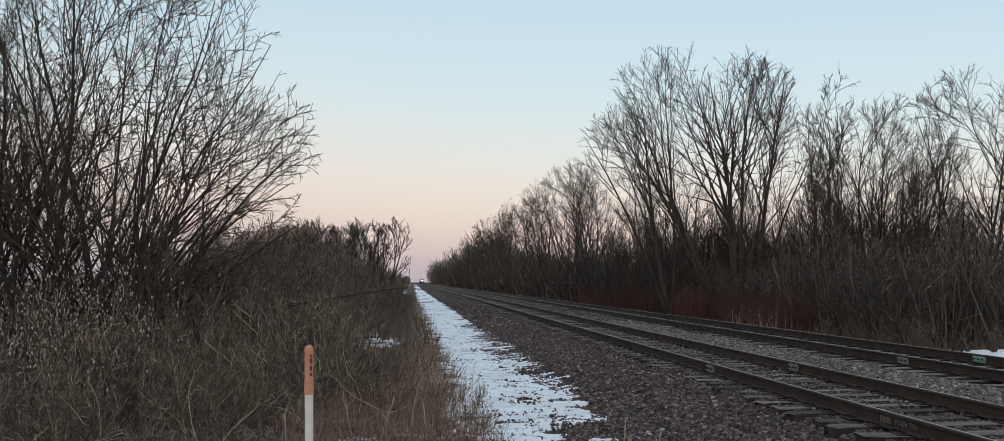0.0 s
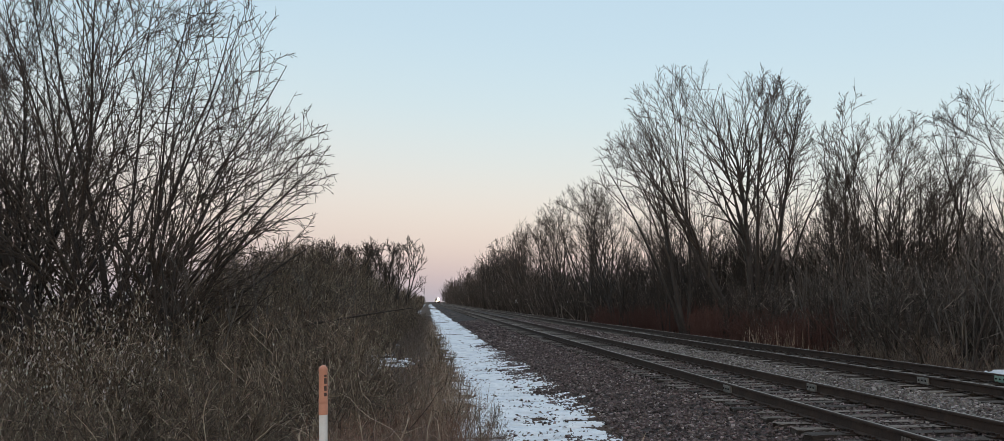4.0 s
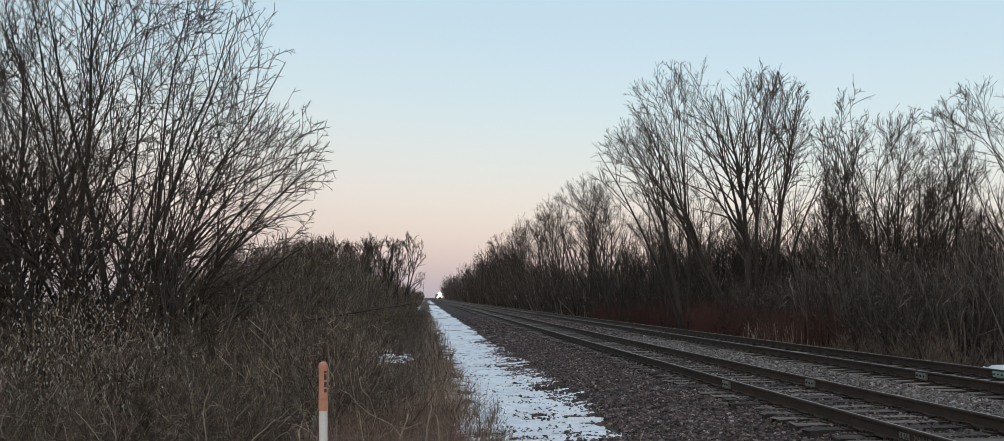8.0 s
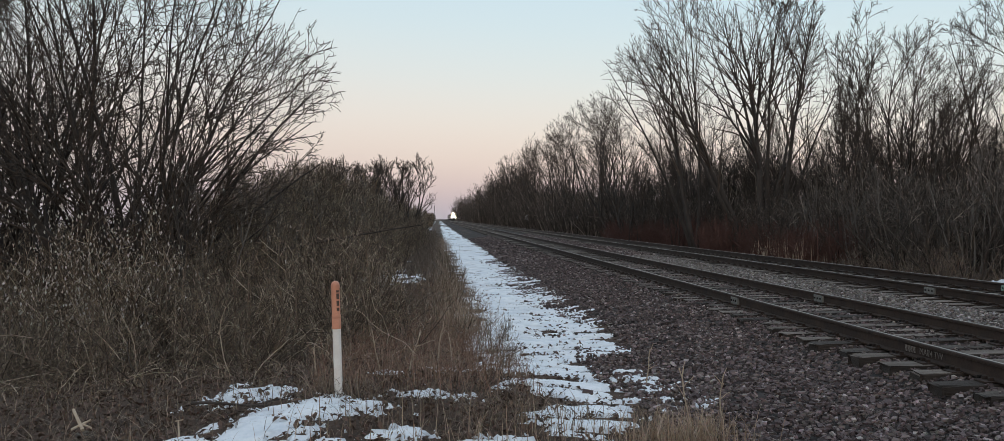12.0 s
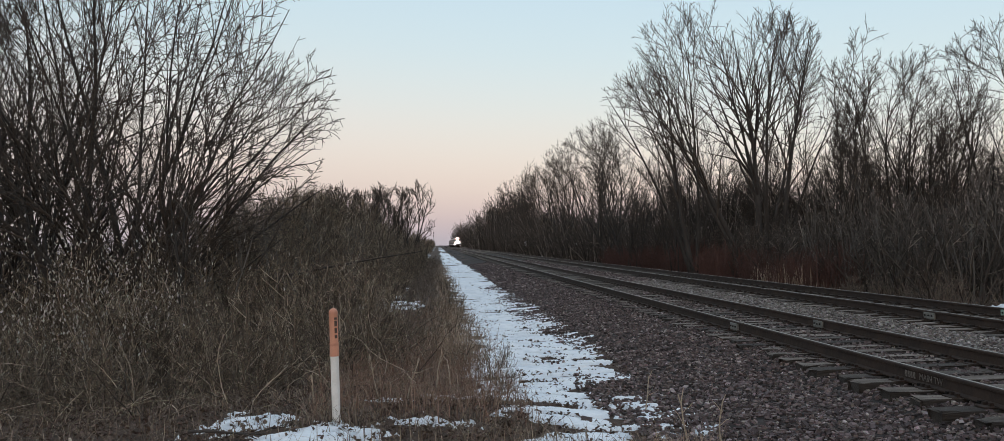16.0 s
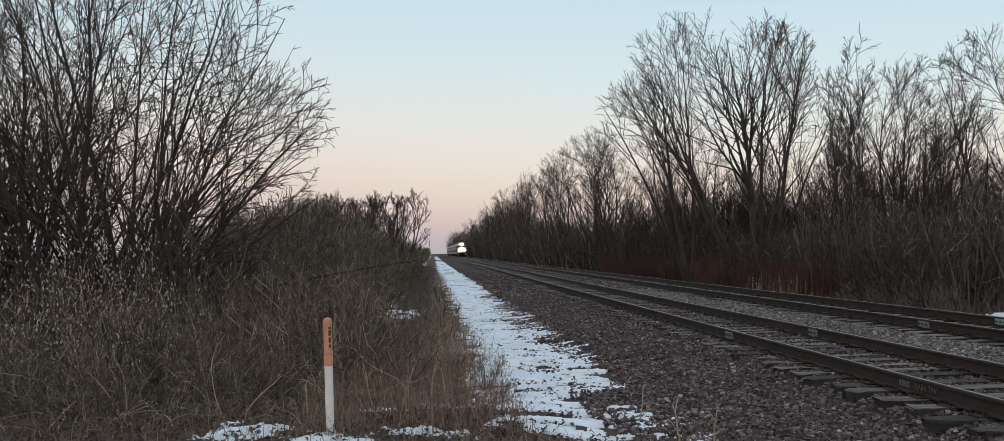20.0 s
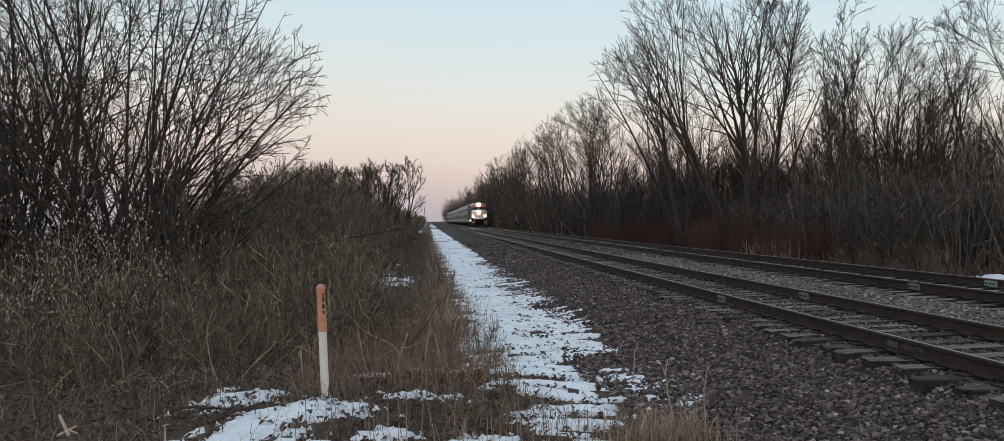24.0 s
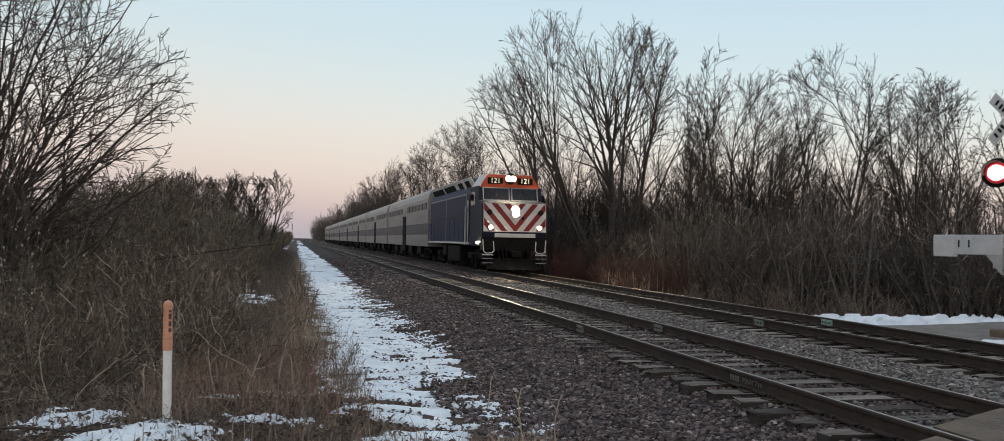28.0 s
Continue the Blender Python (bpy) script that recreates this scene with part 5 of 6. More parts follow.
def build_crossing_signal():
    sg = thing("crossing_signal", "railroad crossing signal with white crossbuck, lit red lamp and gate counterweight", "crossing signal")
    part("mast", rod((0, 0, 0), (0, 0, 4.6), 0.06, sides=16), GALV, sg, "galvanised mast")
    part("base", box(-0.3, 0.3, -0.3, 0.3, -0.05, 0.25, 0.03), CONCRETE, sg)
    for a in (45, -45):
        b = part("crossbuck_blade", box(-0.012, 0.012, -0.62, 0.62, -0.115, 0.115, 0.006), SIGN_WHITE, sg, "white crossbuck blade")
        b.matrix_basis = pose(-0.09 if a > 0 else -0.115, 0, 4.3, a, 0, 0)
        for k in (-0.48, -0.38, -0.27, 0.24, 0.33, 0.45):
            bar = part("lettering", box(-0.003, 0.003, -0.026, 0.026, -0.055, 0.055), BLACK, b)
            bar.location = (-0.014, k, 0)
    part("crossarm", rod((-0.05, -0.42, 3.25), (-0.05, 0.42, 3.25), 0.03, sides=10), BLACK, sg)
    # the lamps are turned towards the road's traffic
    for s in (-1, 1):
        bg = part("lamp_backing", rod((-0.16, 0, 0), (-0.145, 0, 0), 0.285, sides=32), BLACK, sg, "round black backing")
        bg.matrix_basis = pose(0, s * 0.36, 3.25, 0, 0, 30)
        # the lamp's red halo on its backing is put into the wide lens
        part("lens", rod((-0.21, 0, 0), (-0.16, 0, 0), 0.2, 0.21, sides=28), RED_LENS, bg, "lit red lens, widened by the red halo round the lamp")
        if s > 0:
            part("bulb", rod((-0.222, 0, 0), (-0.205, 0, 0), 0.15, sides=24), RED_BULB, bg)
        vz = bmesh.new()
        bmesh.ops.create_cone(vz, cap_ends=False, segments=28, radius1=0.225, radius2=0.215, depth=0.2)
        bmesh.ops.delete(vz, geom=[v for v in vz.verts if v.co.y < -0.08], context="VERTS")
        vzo = part("visor", vz, BLACK, bg)
        vzo.matrix_basis = pose(-0.26, 0, 0, 90, 0, 90)
    arm = part("counterweight_arm", box(-0.32, -0.28, 0.0, 1.2, 1.66, 2.05, 0.01), SIGN_WHITE, sg, "white gate arm support")
    part("counterweight", box(-0.36, -0.26, 1.1, 1.64, 1.61, 2.05, 0.015), SIGN_WHITE, arm, "white counterweight plate")
    bm = extrude_profile([(0.0, 1.7), (0.42, 1.7), (0.34, 1.62), (0.2, 1.5), (0.1, 1.36), (0.0, 1.28)], -0.31, -0.27, None, "x")
    part("gusset", bm, GALV, arm, "grey curved gusset")
    for k in (0.35, 0.6, 0.75):
        part("slot", box(-0.33, -0.31, 0.4 + k, 0.43 + k, 1.8, 1.95), BLACK, arm)
    part("gate_mechanism", box(-0.28, 0.2, -0.25, 0.25, 1.4, 2.05, 0.03), GALV, sg)
    part("gate_arm", box(-0.31, -0.29, -7.5, 0.0, 1.8, 1.9), SIGN_WHITE, sg, "lowered white gate arm")
    sg.matrix_basis = pose(13.45, 13.82, -0.3, 0, 0, 4)
    return sg


def build_road():
    k = ROAD_SKEW
    def slab(x0, x1, back, ahead, z0, z1):
        bm = bmesh.new()
        pts = [(x0, back + k * x0), (x1, back + k * x1), (x1, ahead + k * x1), (x0, ahead + k * x0)]
        a, b = [bm.verts.new((x, y, z0)) for x, y in pts], [bm.verts.new((x, y, z1)) for x, y in pts]
        bm.faces.new(a[::-1]), bm.faces.new(b)
        for i in range(4):
            bm.faces.new((a[i], a[(i + 1) % 4], b[(i + 1) % 4], b[i]))
        bmesh.ops.bevel(bm, geom=[e for e in bm.edges if abs(e.verts[0].co.z - z1) < 1e-4 and abs(e.verts[1].co.z - z1) < 1e-4], offset=0.03, segments=2, affect="EDGES")
        return bm
    for x0, x1 in ((3.7, 5.1), (5.27, 6.59), (6.78, 7.9), (7.9, 8.99), (9.17, 10.49), (10.68, 12.0)):
        ob = part("crossing_panel", slab(x0, x1, -7.0, 3.35 if x0 < 5.2 else 3.55, -0.2, -0.015), CONCRETE)
        tagged(ob, "worn tan concrete crossing panel between the rails", "crossing panel", "crossing panels", "structure")
    for x0, x1 in ((-40, 3.69), (12.01, 60)):
        ob = part("road", slab(x0, x1, -7.0, 2.2 if x0 < 0 else 4.2, -0.4, -0.11 if x0 < 0 else -0.16), ASPHALT)
        tagged(ob, "worn asphalt road leading over the tracks", "road", kind="structure")
    xs, ys = steps((11.0, 22, 0.25)), steps((10.5, 17.6, 0.25))
    lift = lambda x, y: -0.2 - 0.25 * smooth_step(15.9, 17.3, y - 0.16 * (x - 11) + 0.25 * wave_noise(x, y, 51, 2, 1)) - 0.3 * smooth_step(11.8, 11.1, x)
    grid_sheet("road_shoulder", xs, ys, lift, GRAVEL, "packed tan gravel shoulder beside the crossing", "shoulder")


# ---- the place ----
build_ground()
build_snow()
build_track(NEAR_X, 0.0, "near railway track with rusty rails on weathered timber ties", (14.9,), (JOINT_GREY, JOINT_GREY))
build_track(FAR_X, FAR_Z, "far railway track with rusty rails on weathered timber ties", (15.5,), (JOINT_GREY, JOINT_GREEN))
build_road()

# trees on the bank: many stems fanning out over the brush
fan = [(0.9 * math.sin(1.7 * k), 0.5 * math.sin(2.3 * k), math.cos(radians(15 + 2.8 * k)) * 1.1, (0.1, -0.35, 0.4, -0.12, 0.28)[k % 5], math.sin(radians(15 + 2.8 * k)), 9.5, (0.1, 0.055, 0.075, 0.05, 0.065)[k % 5]) for k in range(44)]
fan += [(0.5 + 0.1 * (k % 3), 0.3 * math.sin(2.1 * k), math.cos(radians(34 + 4.2 * k)), (0.08, -0.14, 0.02)[k % 3], math.sin(radians(34 + 4.2 * k)), 9.5, (0.06, 0.045)[k % 2]) for k in range(0, 14, 2)]
t = grow_tree("large bare spreading tree with many dark stems over the brush", [((0.35, 0, 4.87), (4.96, 3.8, 4.0)), ((0.1, 0, 6.9), (4.42, 3.4, 3.9)), ((-3.2, 0, 5.5), (4.0, 3.0, 4.5))],
              fan, 101, (1.0, 2.0, 3.4, 3.9), ratio=(0.58, 0.58, 0.5, 0.44), angle=(36, 44, 50, 50), tip=0.0082, zig=0.085, low=0.16, rise=-0.006, fuzz=1.7, shell=2.9, slim=0.03)
plant(t, [(-7.6, 20, 0, 1.05)])
t = grow_tree("tall bare tree with dark upright stems", [((0, 0, 7.0), (4.2, 4.2, 6.0))], fork(7, 0.6, 12, 0.12, 5), 102, (1.0, 1.8, 2.7, 3.2), tip=0.0075, zig=0.085, fuzz=1.2, slim=0.022, shell=2.6, rise=0.02)
plant(t, [(-12.4, 18.5, 300, 0.92), (-10.6, 24.5, 200, 0.85), (-15.2, 23.5, 170, 1.02), (-12.6, 27, 10, 1.05), (-11.3, 22.0, 60, 0.88), (-8.8, 26, 250, 0.62), (-13.5, 28, 20, 0.85), (-16.0, 24, 130, 0.95), (-10.4, 29, 70, 0.62), (-18, 19, 200, 1.0)])
t = grow_tree("slim dark upright young tree in front of the brush", [((0, 0, 3.6), (0.9, 0.9, 2.9))], fork(2, 0.14, 6.5, 0.045, 8), 103, (1.6, 3.0, 4.5, 5.0), tip=0.0058, zig=0.05, slim=0.016)
plant(t, [(-4.9, 17.2, 0, 0.95), (-5.9, 18.4, 120, 0.85)])

# woods beyond the far track
t = grow_tree("broad bare tree with forked trunk and a wide fan-shaped crown", [((-0.9, 0, 8.8), (5.0, 4.0, 4.6)), ((-4.4, 0, 8.3), (3.3, 3.0, 2.3)), ((-3.7, 0, 10.6), (2.2, 2.0, 2.5)), ((-0.6, 0, 11.0), (2.2, 2.4, 2.7))],
              [(0.1, 0, 0.02, 0.1, 1, 13.5, 0.2), (0.15, 0, -0.14, -0.2, 1, 13.5, 0.15), (0.2, 0.1, 0.2, 0.2, 1, 12, 0.13), (0.8, 0, 0.1, -0.1, 1, 12.5, 0.16), (0.9, 0.1, 0.3, 0.1, 1, 11.5, 0.12), (0.7, 0.2, 0.46, -0.1, 1, 10.5, 0.1),
               (-0.5, 0, -0.34, 0.1, 1, 13, 0.17), (-0.6, 0.1, -0.5, -0.2, 1, 12, 0.12), (-3.0, 0.3, -0.1, 0.1, 1, 12.5, 0.15), (-3.1, 0.3, -0.36, -0.1, 1, 11, 0.11), (-3.0, 0.4, 0.12, 0.2, 1, 12, 0.1)],
              111, (1.2, 2.0, 2.7, 3.4), angle=(30, 38, 44, 46), ratio=(0.62, 0.56, 0.5, 0.42), tip=0.011, zig=0.085, low=0.3, rise=0.016, fuzz=1.2, least=0.1, shell=2.6, slim=0.024)
plant(t, [(15.9, 42, 0, 1.06)])
slim = [grow_tree("slender bare tree at the edge of the woods", [((0, 0, 7.4), (1.8, 1.8, 5.4))], fork(2, 0.12, 12.5, 0.09, 20 + k), 121 + k, (1.4, 2.1, 2.5, 2.7), tip=0.013, zig=0.08, fuzz=1.4, least=0.12, shell=3.0, slim=0.016) for k in range(3)]
wide = [grow_tree("bare tree with forked upright limbs in the woods", [((0, 0, 7.9), (3.9, 3.9, 5.2))], fork(4 + k % 2, 0.42, 12.5, 0.13, 30 + k), 131 + k, (1.1, 1.7, 2.1, 2.4), tip=0.0115, zig=0.085, fuzz=1.2, least=0.12, shell=3.2, slim=0.016) for k in range(3)]
rg = np.random.RandomState(77)
spots_s = [[] for _ in slim]
spots_w = [[] for _ in wide]
for k, (x, y, s) in enumerate([(20.6, 42, 1.0), (22.0, 42, 1.05), (19.2, 39, 0.72), (22.9, 38, 0.7), (12.9, 47, 0.7), (18, 45, 0.75), (25, 40, 0.8)]):
    spots_s[k % 3].append((x, y, rg.uniform(0, 360), s))
for k, (x, y, s) in enumerate([(25.2, 43, 0.96), (28.8, 42, 1.02), (31.8, 40, 0.92), (27, 47, 0.92), (35, 43, 0.96), (30, 35, 0.8), (38, 38, 0.95), (33, 31, 0.8), (23.7, 42.5, 0.92)]):
    spots_w[k % 3].append((x, y, rg.uniform(0, 360), s))
for k in range(26):
    spots_s[k % 3].append((rg.uniform(12.6, 25), rg.uniform(44, 62), rg.uniform(0, 360), rg.uniform(0.42, 0.6)))
for k in range(50):
    spots_s[k % 3].append((rg.uniform(17.5, 40), rg.uniform(37, 60), rg.uniform(0, 360), rg.uniform(0.45, 0.74)))
# the edge of the woods runs on along the line
for k, (x, y, s) in enumerate([(13.6, 62, 0.8), (17.5, 58, 0.85), (14.2, 70, 0.98), (18.5, 68, 0.9), (15.0, 82, 1.04), (17.5, 88, 1.06), (15.5, 98, 1.1), (16, 112, 1.15), (18, 120, 1.15), (16.5, 135, 1.2), (17, 150, 1.2), (18, 168, 1.3), (18, 190, 1.35), (18.5, 215, 1.4), (19, 245, 1.4)]):
    spots_w[k % 3].append((x, y, rg.uniform(0, 360), s))
for made, spots in zip(slim + wide, spots_s + spots_w):
    plant(made, spots)

# brush under the woods, beyond the far track, its shade in the darker bark
under = [grow_brush("dense grey-brown leafless bush at the edge of the woods", 3.5, 3.0, 141 + k, 24, SHADED_BRUSH, 0.0135, 7, 4, group="brush under the woods", fuzz=1) for k in range(3)]
spots_u = [[] for _ in under]
k = 0
for y in np.arange(19, 62, 1.8):
    for row in range(3):
        x = 15.2 + row * 2.3 + rg.uniform(-0.7, 0.7) + max(0, 24 - y) * 0.9
        spots_u[k % 3].append((x, y + rg.uniform(-0.8, 0.8), rg.uniform(0, 360), rg.uniform(0.8, 1.08) * (0.92 + 0.17 * row)))
        k += 1
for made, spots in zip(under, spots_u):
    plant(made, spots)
spots = [(rg.uniform(19, 44), y, rg.uniform(0.8, 1.25)) for y in np.arange(22, 80, 0.75)]
far_thicket("deep_woods_brush", "dark leafless undergrowth deep in the woods", spots, SHADED_BRUSH, 145, 0.022, 13, 6, 3, 3.3, 5, 5)
spots = [(rg.uniform(17, 38), y, rg.uniform(0.75, 1.1)) for y in np.arange(37, 60, 0.42)]
spots += [(rg.uniform(15.5, 22), y, rg.uniform(0.85, 1.15)) for y in np.arange(46, 84, 0.8)]
far_thicket("young_woods", "dark upright young stems between the trees of the woods", spots, SHADED_BRUSH, 147, 0.022, 9, 6, 4, 7.2, 4.5, 4.5)
size = lambda y: float(np.interp(y, [60, 90, 120, 170, 230, 350, 700], [1.0, 1.35, 1.8, 3.0, 4.3, 5.1, 5.6]))
ys = np.concatenate([np.arange(60, 130, 2.2), np.arange(130, 320, 4), np.arange(320, 900, 25)])
spots = [(14.4 + 1.1 * size(y) + (k % 2) * 2.0 + rg.uniform(-0.6, 0.6), y, size(y) * rg.uniform(0.75, 1.05)) for k, y in enumerate(ys)]
far_thicket("distant_woods", "dark leafless woods running along the line into the distance", spots, SHADED_BRUSH, 146, 0.023, 15, 6, 4, 4.0, 3.0, 4.4)
spots = [(14.6 + 2.0 * (k % 2) + rg.uniform(-0.5, 0.8), y, rg.uniform(0.8, 1.2)) for k, y in enumerate(np.concatenate([np.arange(58, 200, 2.3), np.arange(200, 420, 7)]))]
far_thicket("distant_undergrowth", "low leafless brush along the far side of the line", spots, SHADED_BRUSH, 148, 0.023, 14, 6, 3, 5.2, 4.2, 5)
red = [grow_brush("low bush of red-brown leafless shoots", 1.5, 2.6, 151 + k, 60, RED_BRUSH, 0.0065, 5, 4, name="red_shrub", group="red shrubs") for k in range(2)]
spots_r = [[], []]
for k, y in enumerate(np.arange(31, 68, 1.5)):
    spots_r[k % 2].append((14.1 + rg.uniform(-0.5, 0.9), y, rg.uniform(0, 360), rg.uniform(1.05, 1.4)))
for made, spots in zip(red, spots_r):
    plant(made, spots)

# the bank of brush on this side
bank = [grow_brush("tangled brown leafless bush on the bank", 3.6, 2.7, 161 + k, 26, BRUSH, 0.0075, 7, 5, group="brush on the bank", fuzz=2) for k in range(3)]
bank2 = [grow_brush("dense brown leafless bush on the bank", 3.7, 3.1, 165 + k, 26, BRUSH, 0.0112, 7, 5, group="brush on the bank", fuzz=1) for k in range(3)]
spots_b = [[] for _ in range(6)]
k = 0
for y in np.concatenate([np.arange(14.5, 26, 1.7), np.arange(26, 62, 1.6)]):
    for row in range(3):
        x = -2.3 - row * 2.0 + rg.uniform(-0.4, 0.4) - max(0, 19 - y) * 0.9 - (0.9 if y > 24 else 0.0) - (0.5 if y > 38 else 0.0)
        if row == 0 and 23.5 < y < 29:
            x, k = x - 1.6, k + 1
        s = rg.uniform(0.8, 1.05) * np.interp(y, [14, 22, 30, 45, 62], [0.62, 0.95, 1.2, 1.42, 1.52]) * (0.75 if row == 0 else 1.05)
        spots_b[k % 3 + (3 if y > 24 else 0)].append((x, y, rg.uniform(0, 360), s))
        k += 1
for k, y in enumerate(np.arange(30, 72, 1.5)):
    spots_b[3 + k % 3].append((-1.75 + rg.uniform(-0.35, 0.25), y, rg.uniform(0, 360), rg.uniform(0.42, 0.62)))
for made, spots in zip(bank + bank2, spots_b):
    plant(made, spots)
spots = [(-6.5 - rg.uniform(0, 22), y, rg.uniform(0.8, 1.15)) for y in np.arange(22, 64, 0.55)]
far_thicket("bank_undergrowth", "dark leafless undergrowth behind the bank", spots, BRUSH, 166, 0.015, 14, 6, 3, 3.1, 5, 5)
spots = [(-3.5 - 2.2 * (k % 3) + rg.uniform(-0.5, 0.5), y, np.interp(y, [60, 120, 400], [1.0, 1.05, 1.2]) * rg.uniform(0.85, 1.1)) for k, y in enumerate(np.concatenate([np.arange(60, 130, 1.7), np.arange(130, 500, 8)]))]
far_thicket("distant_bank_brush", "brown leafless brush running along the line into the distance", spots, BRUSH, 167, 0.021, 13, 6, 3, 4.0, 3.6, 5)
t = grow_tree("round bare tree rising from the far brush", [((0, 0, 4.0), (2.4, 2.4, 2.8))], fork(6, 0.5, 7.5, 0.1, 41), 171, (1.7, 2.8, 3.4, 3.4), tip=0.014, least=0.12, fuzz=2.0, shell=3.0, slim=0.018)
plant(t, [(-2.5, 69, 0, 1.14), (-3.4, 66, 160, 1.1), (-4.6, 70, 90, 1.14), (-6.6, 62, 140, 1.08), (-5.2, 55, 200, 1.0), (-8.2, 58, 30, 1.05), (-7.0, 48, 280, 0.9)])

# tangle nearest the eye
rg = np.random.RandomState(88)
n = 2300
x = -rg.uniform(0, 1, n) ** 0.8 * 11 + 0.3
y = rg.uniform(9.2, 19, n)
ok = x < -0.1 - np.clip(10.8 - y, 0, 3) * 0.9
canes("bramble_tangle", x[ok], y[ok], rg.uniform(0.4, 1.35, ok.sum()), CANE, "tangled brown brambles and dead stalks on the bank", 181, 0.0058, 0.8, 0.1, 0.32, 5)
n = 60
x = rg.uniform(-7.5, -1.6, n)
y = rg.uniform(8.8, 12.5, n)
ok = x < -1.0 - np.clip(10.2 - y, 0, 3) * 0.9
canes("arching_canes", x[ok], y[ok], rg.uniform(0.7, 1.7, ok.sum()), CANE, "arching pale brown canes in the foreground tangle", 188, 0.007, 0.8, 0.18, 0.2)
# low twiggy shrubs make up the front of the bank
scrub = [grow_brush("low dense grey-brown leafless shrub at the foot of the bank", 1.7, 1.9, 201 + k, 24, CANE, 0.0062, 7, 5, group="scrub on the bank", fuzz=2, lean=0.7) for k in range(4)]
spots_l = [[] for _ in scrub]
k = 0
for y in np.arange(10.6, 20.5, 1.15):
    for x in np.arange(-1.5 - max(0, 12.5 - y) * 0.55, -10.5, -1.35):
        spots_l[k % 4].append((x + rg.uniform(-0.4, 0.4), y + rg.uniform(-0.4, 0.4), rg.uniform(0, 360), rg.uniform(0.6, 0.88) + 0.04 * (y - 10.6)))
        k += 1
for made, spots in zip(scrub, spots_l):
    plant(made, spots)
# and run on as a fringe beside the snow
spots_l = [[] for _ in scrub]
fringe = [grow_brush("small dry brown shrub at the edge of the snow", 1.3, 1.5, 211 + k, 26, STRAW_TWIG, 0.006, 6, 4, group="fringe beside the snow", fuzz=1, lean=0.6) for k in range(2)]
for k, y in enumerate(np.concatenate([np.arange(17, 34, 1.1), np.arange(34, 80, 1.6)])):
    spots_l[k % 2].append((np.interp(y, [17, 26, 40, 80], [-0.5, -0.4, -0.7, -0.6]) + rg.uniform(-0.4, 0.3), y, rg.uniform(0, 360), (rg.uniform(0.4, 0.62) + 0.006 * (y - 17)) * (0.55 if 18 < y < 27 else 1.0)))
for made, spots in zip(fringe, spots_l):
    plant(made, spots)
n = 1500
x = rg.uniform(-1.4, 1.0, n)
y = 9.0 + 15 * rg.uniform(0, 1, n) ** 1.3
canes("dead_stalks", x, y, rg.uniform(0.12, 0.55, n) * np.where(x > 0.6, 0.75, 1.2), RUSSET, "thin dead weed stalks at the edge of the snow", 182, 0.003, 1.3, 0.1)
n = 9000
x = rg.uniform(-5, 1.2, n)
y = 6.6 + 6 * rg.uniform(0, 1, n)
ok = snow_depth(x, y) < 0.01
blades("dry_grass", x[ok], y[ok], rg.uniform(0.05, 0.26, ok.sum()), STRAW, "flattened dry brown grass", 183, 0.007, 2.0)
n = 6500
x = rg.uniform(-1.3, 1.25, n)
y = 8.4 + 8.5 * rg.uniform(0, 1, n) ** 1.2
ok = (snow_depth(x, y) < 0.0) & (x < 0.95 - 0.25 * smooth_step(9, 13, y))
blades("dry_grass", x[ok], y[ok], rg.uniform(0.08, 0.36, ok.sum()), RUSSET, "matted russet-brown dead grass beside the snow", 190, 0.006, 1.2)
n = 1800
x = np.concatenate([1.82 + rg.normal(0, 0.24, n // 2), 0.3 + rg.normal(0, 0.8, n // 10)])
n = len(x)
y = 6.35 + np.abs(rg.normal(0, 0.35, n))
blades("dry_grass", x, y, rg.uniform(0.1, 0.42, n), REED, "tufts of tan dry grass", 184, 0.006, 0.7)
n = 520
x = np.concatenate([-0.95 + rg.normal(0, 0.22, n // 2), 0.75 + rg.normal(0, 0.45, n // 2)])
y = np.concatenate([8.1 + rg.normal(0, 0.14, n // 2), 7.35 + rg.normal(0, 0.3, n // 2)])
blades("dry_grass", x, y, rg.uniform(0.08, 0.34, n), STRAW, "tufts of bent brown grass round the post", 199, 0.007, 1.3)
n = 9000
x = rg.uniform(-4.5, 1.6, n)
y = 6.4 + 5.5 * rg.uniform(0, 1, n)
ok = (snow_depth(x, y) < 0.02) | (rg.uniform(0, 1, n) < 0.06)
leaf_litter("leaf_litter", x[ok], y[ok], DRY_LEAF, "dead brown leaves scattered over the ground", 189)
n = 5200
x = rg.uniform(0.4, 2.9, n)
y = 6.8 + 24 * rg.uniform(0, 1, n) ** 1.4
ok = wave_noise(x, y * 1.6, 61, 4, 3.0) > 0.25
x, y = x[ok], y[ok]
leaf_litter("leaf_litter", x, y, DRY_LEAF, "dark dead leaves and crumbs lying on the snow", 198)
n = 2600
y = 14 + 60 * rg.uniform(0, 1, n) ** 1.5
x = rg.normal(0.2, 0.3, n)
blades("dry_grass", x, y, rg.uniform(0.2, 0.6, n), REED, "pale dry grass along the snow", 185, 0.008, 0.6)
n = 1100
y = rg.uniform(13.0, 24.0, n)
x = np.interp(y, [13, 17, 24], [0.35, 0.3, 0.2]) + rg.normal(0, 0.22, n)
blades("dry_grass", x, y, rg.uniform(0.15, 0.5, n), REED, "pale tan grass leaning over the edge of the snow", 200, 0.007, 0.7)
n = 1600
x = rg.uniform(12.9, 14.6, n)
y = rg.uniform(20, 60, n)
blades("dry_grass", x, y, rg.uniform(0.15, 0.55, n), STRAW, "dry grass below the woods", 186, 0.012, 1.0)
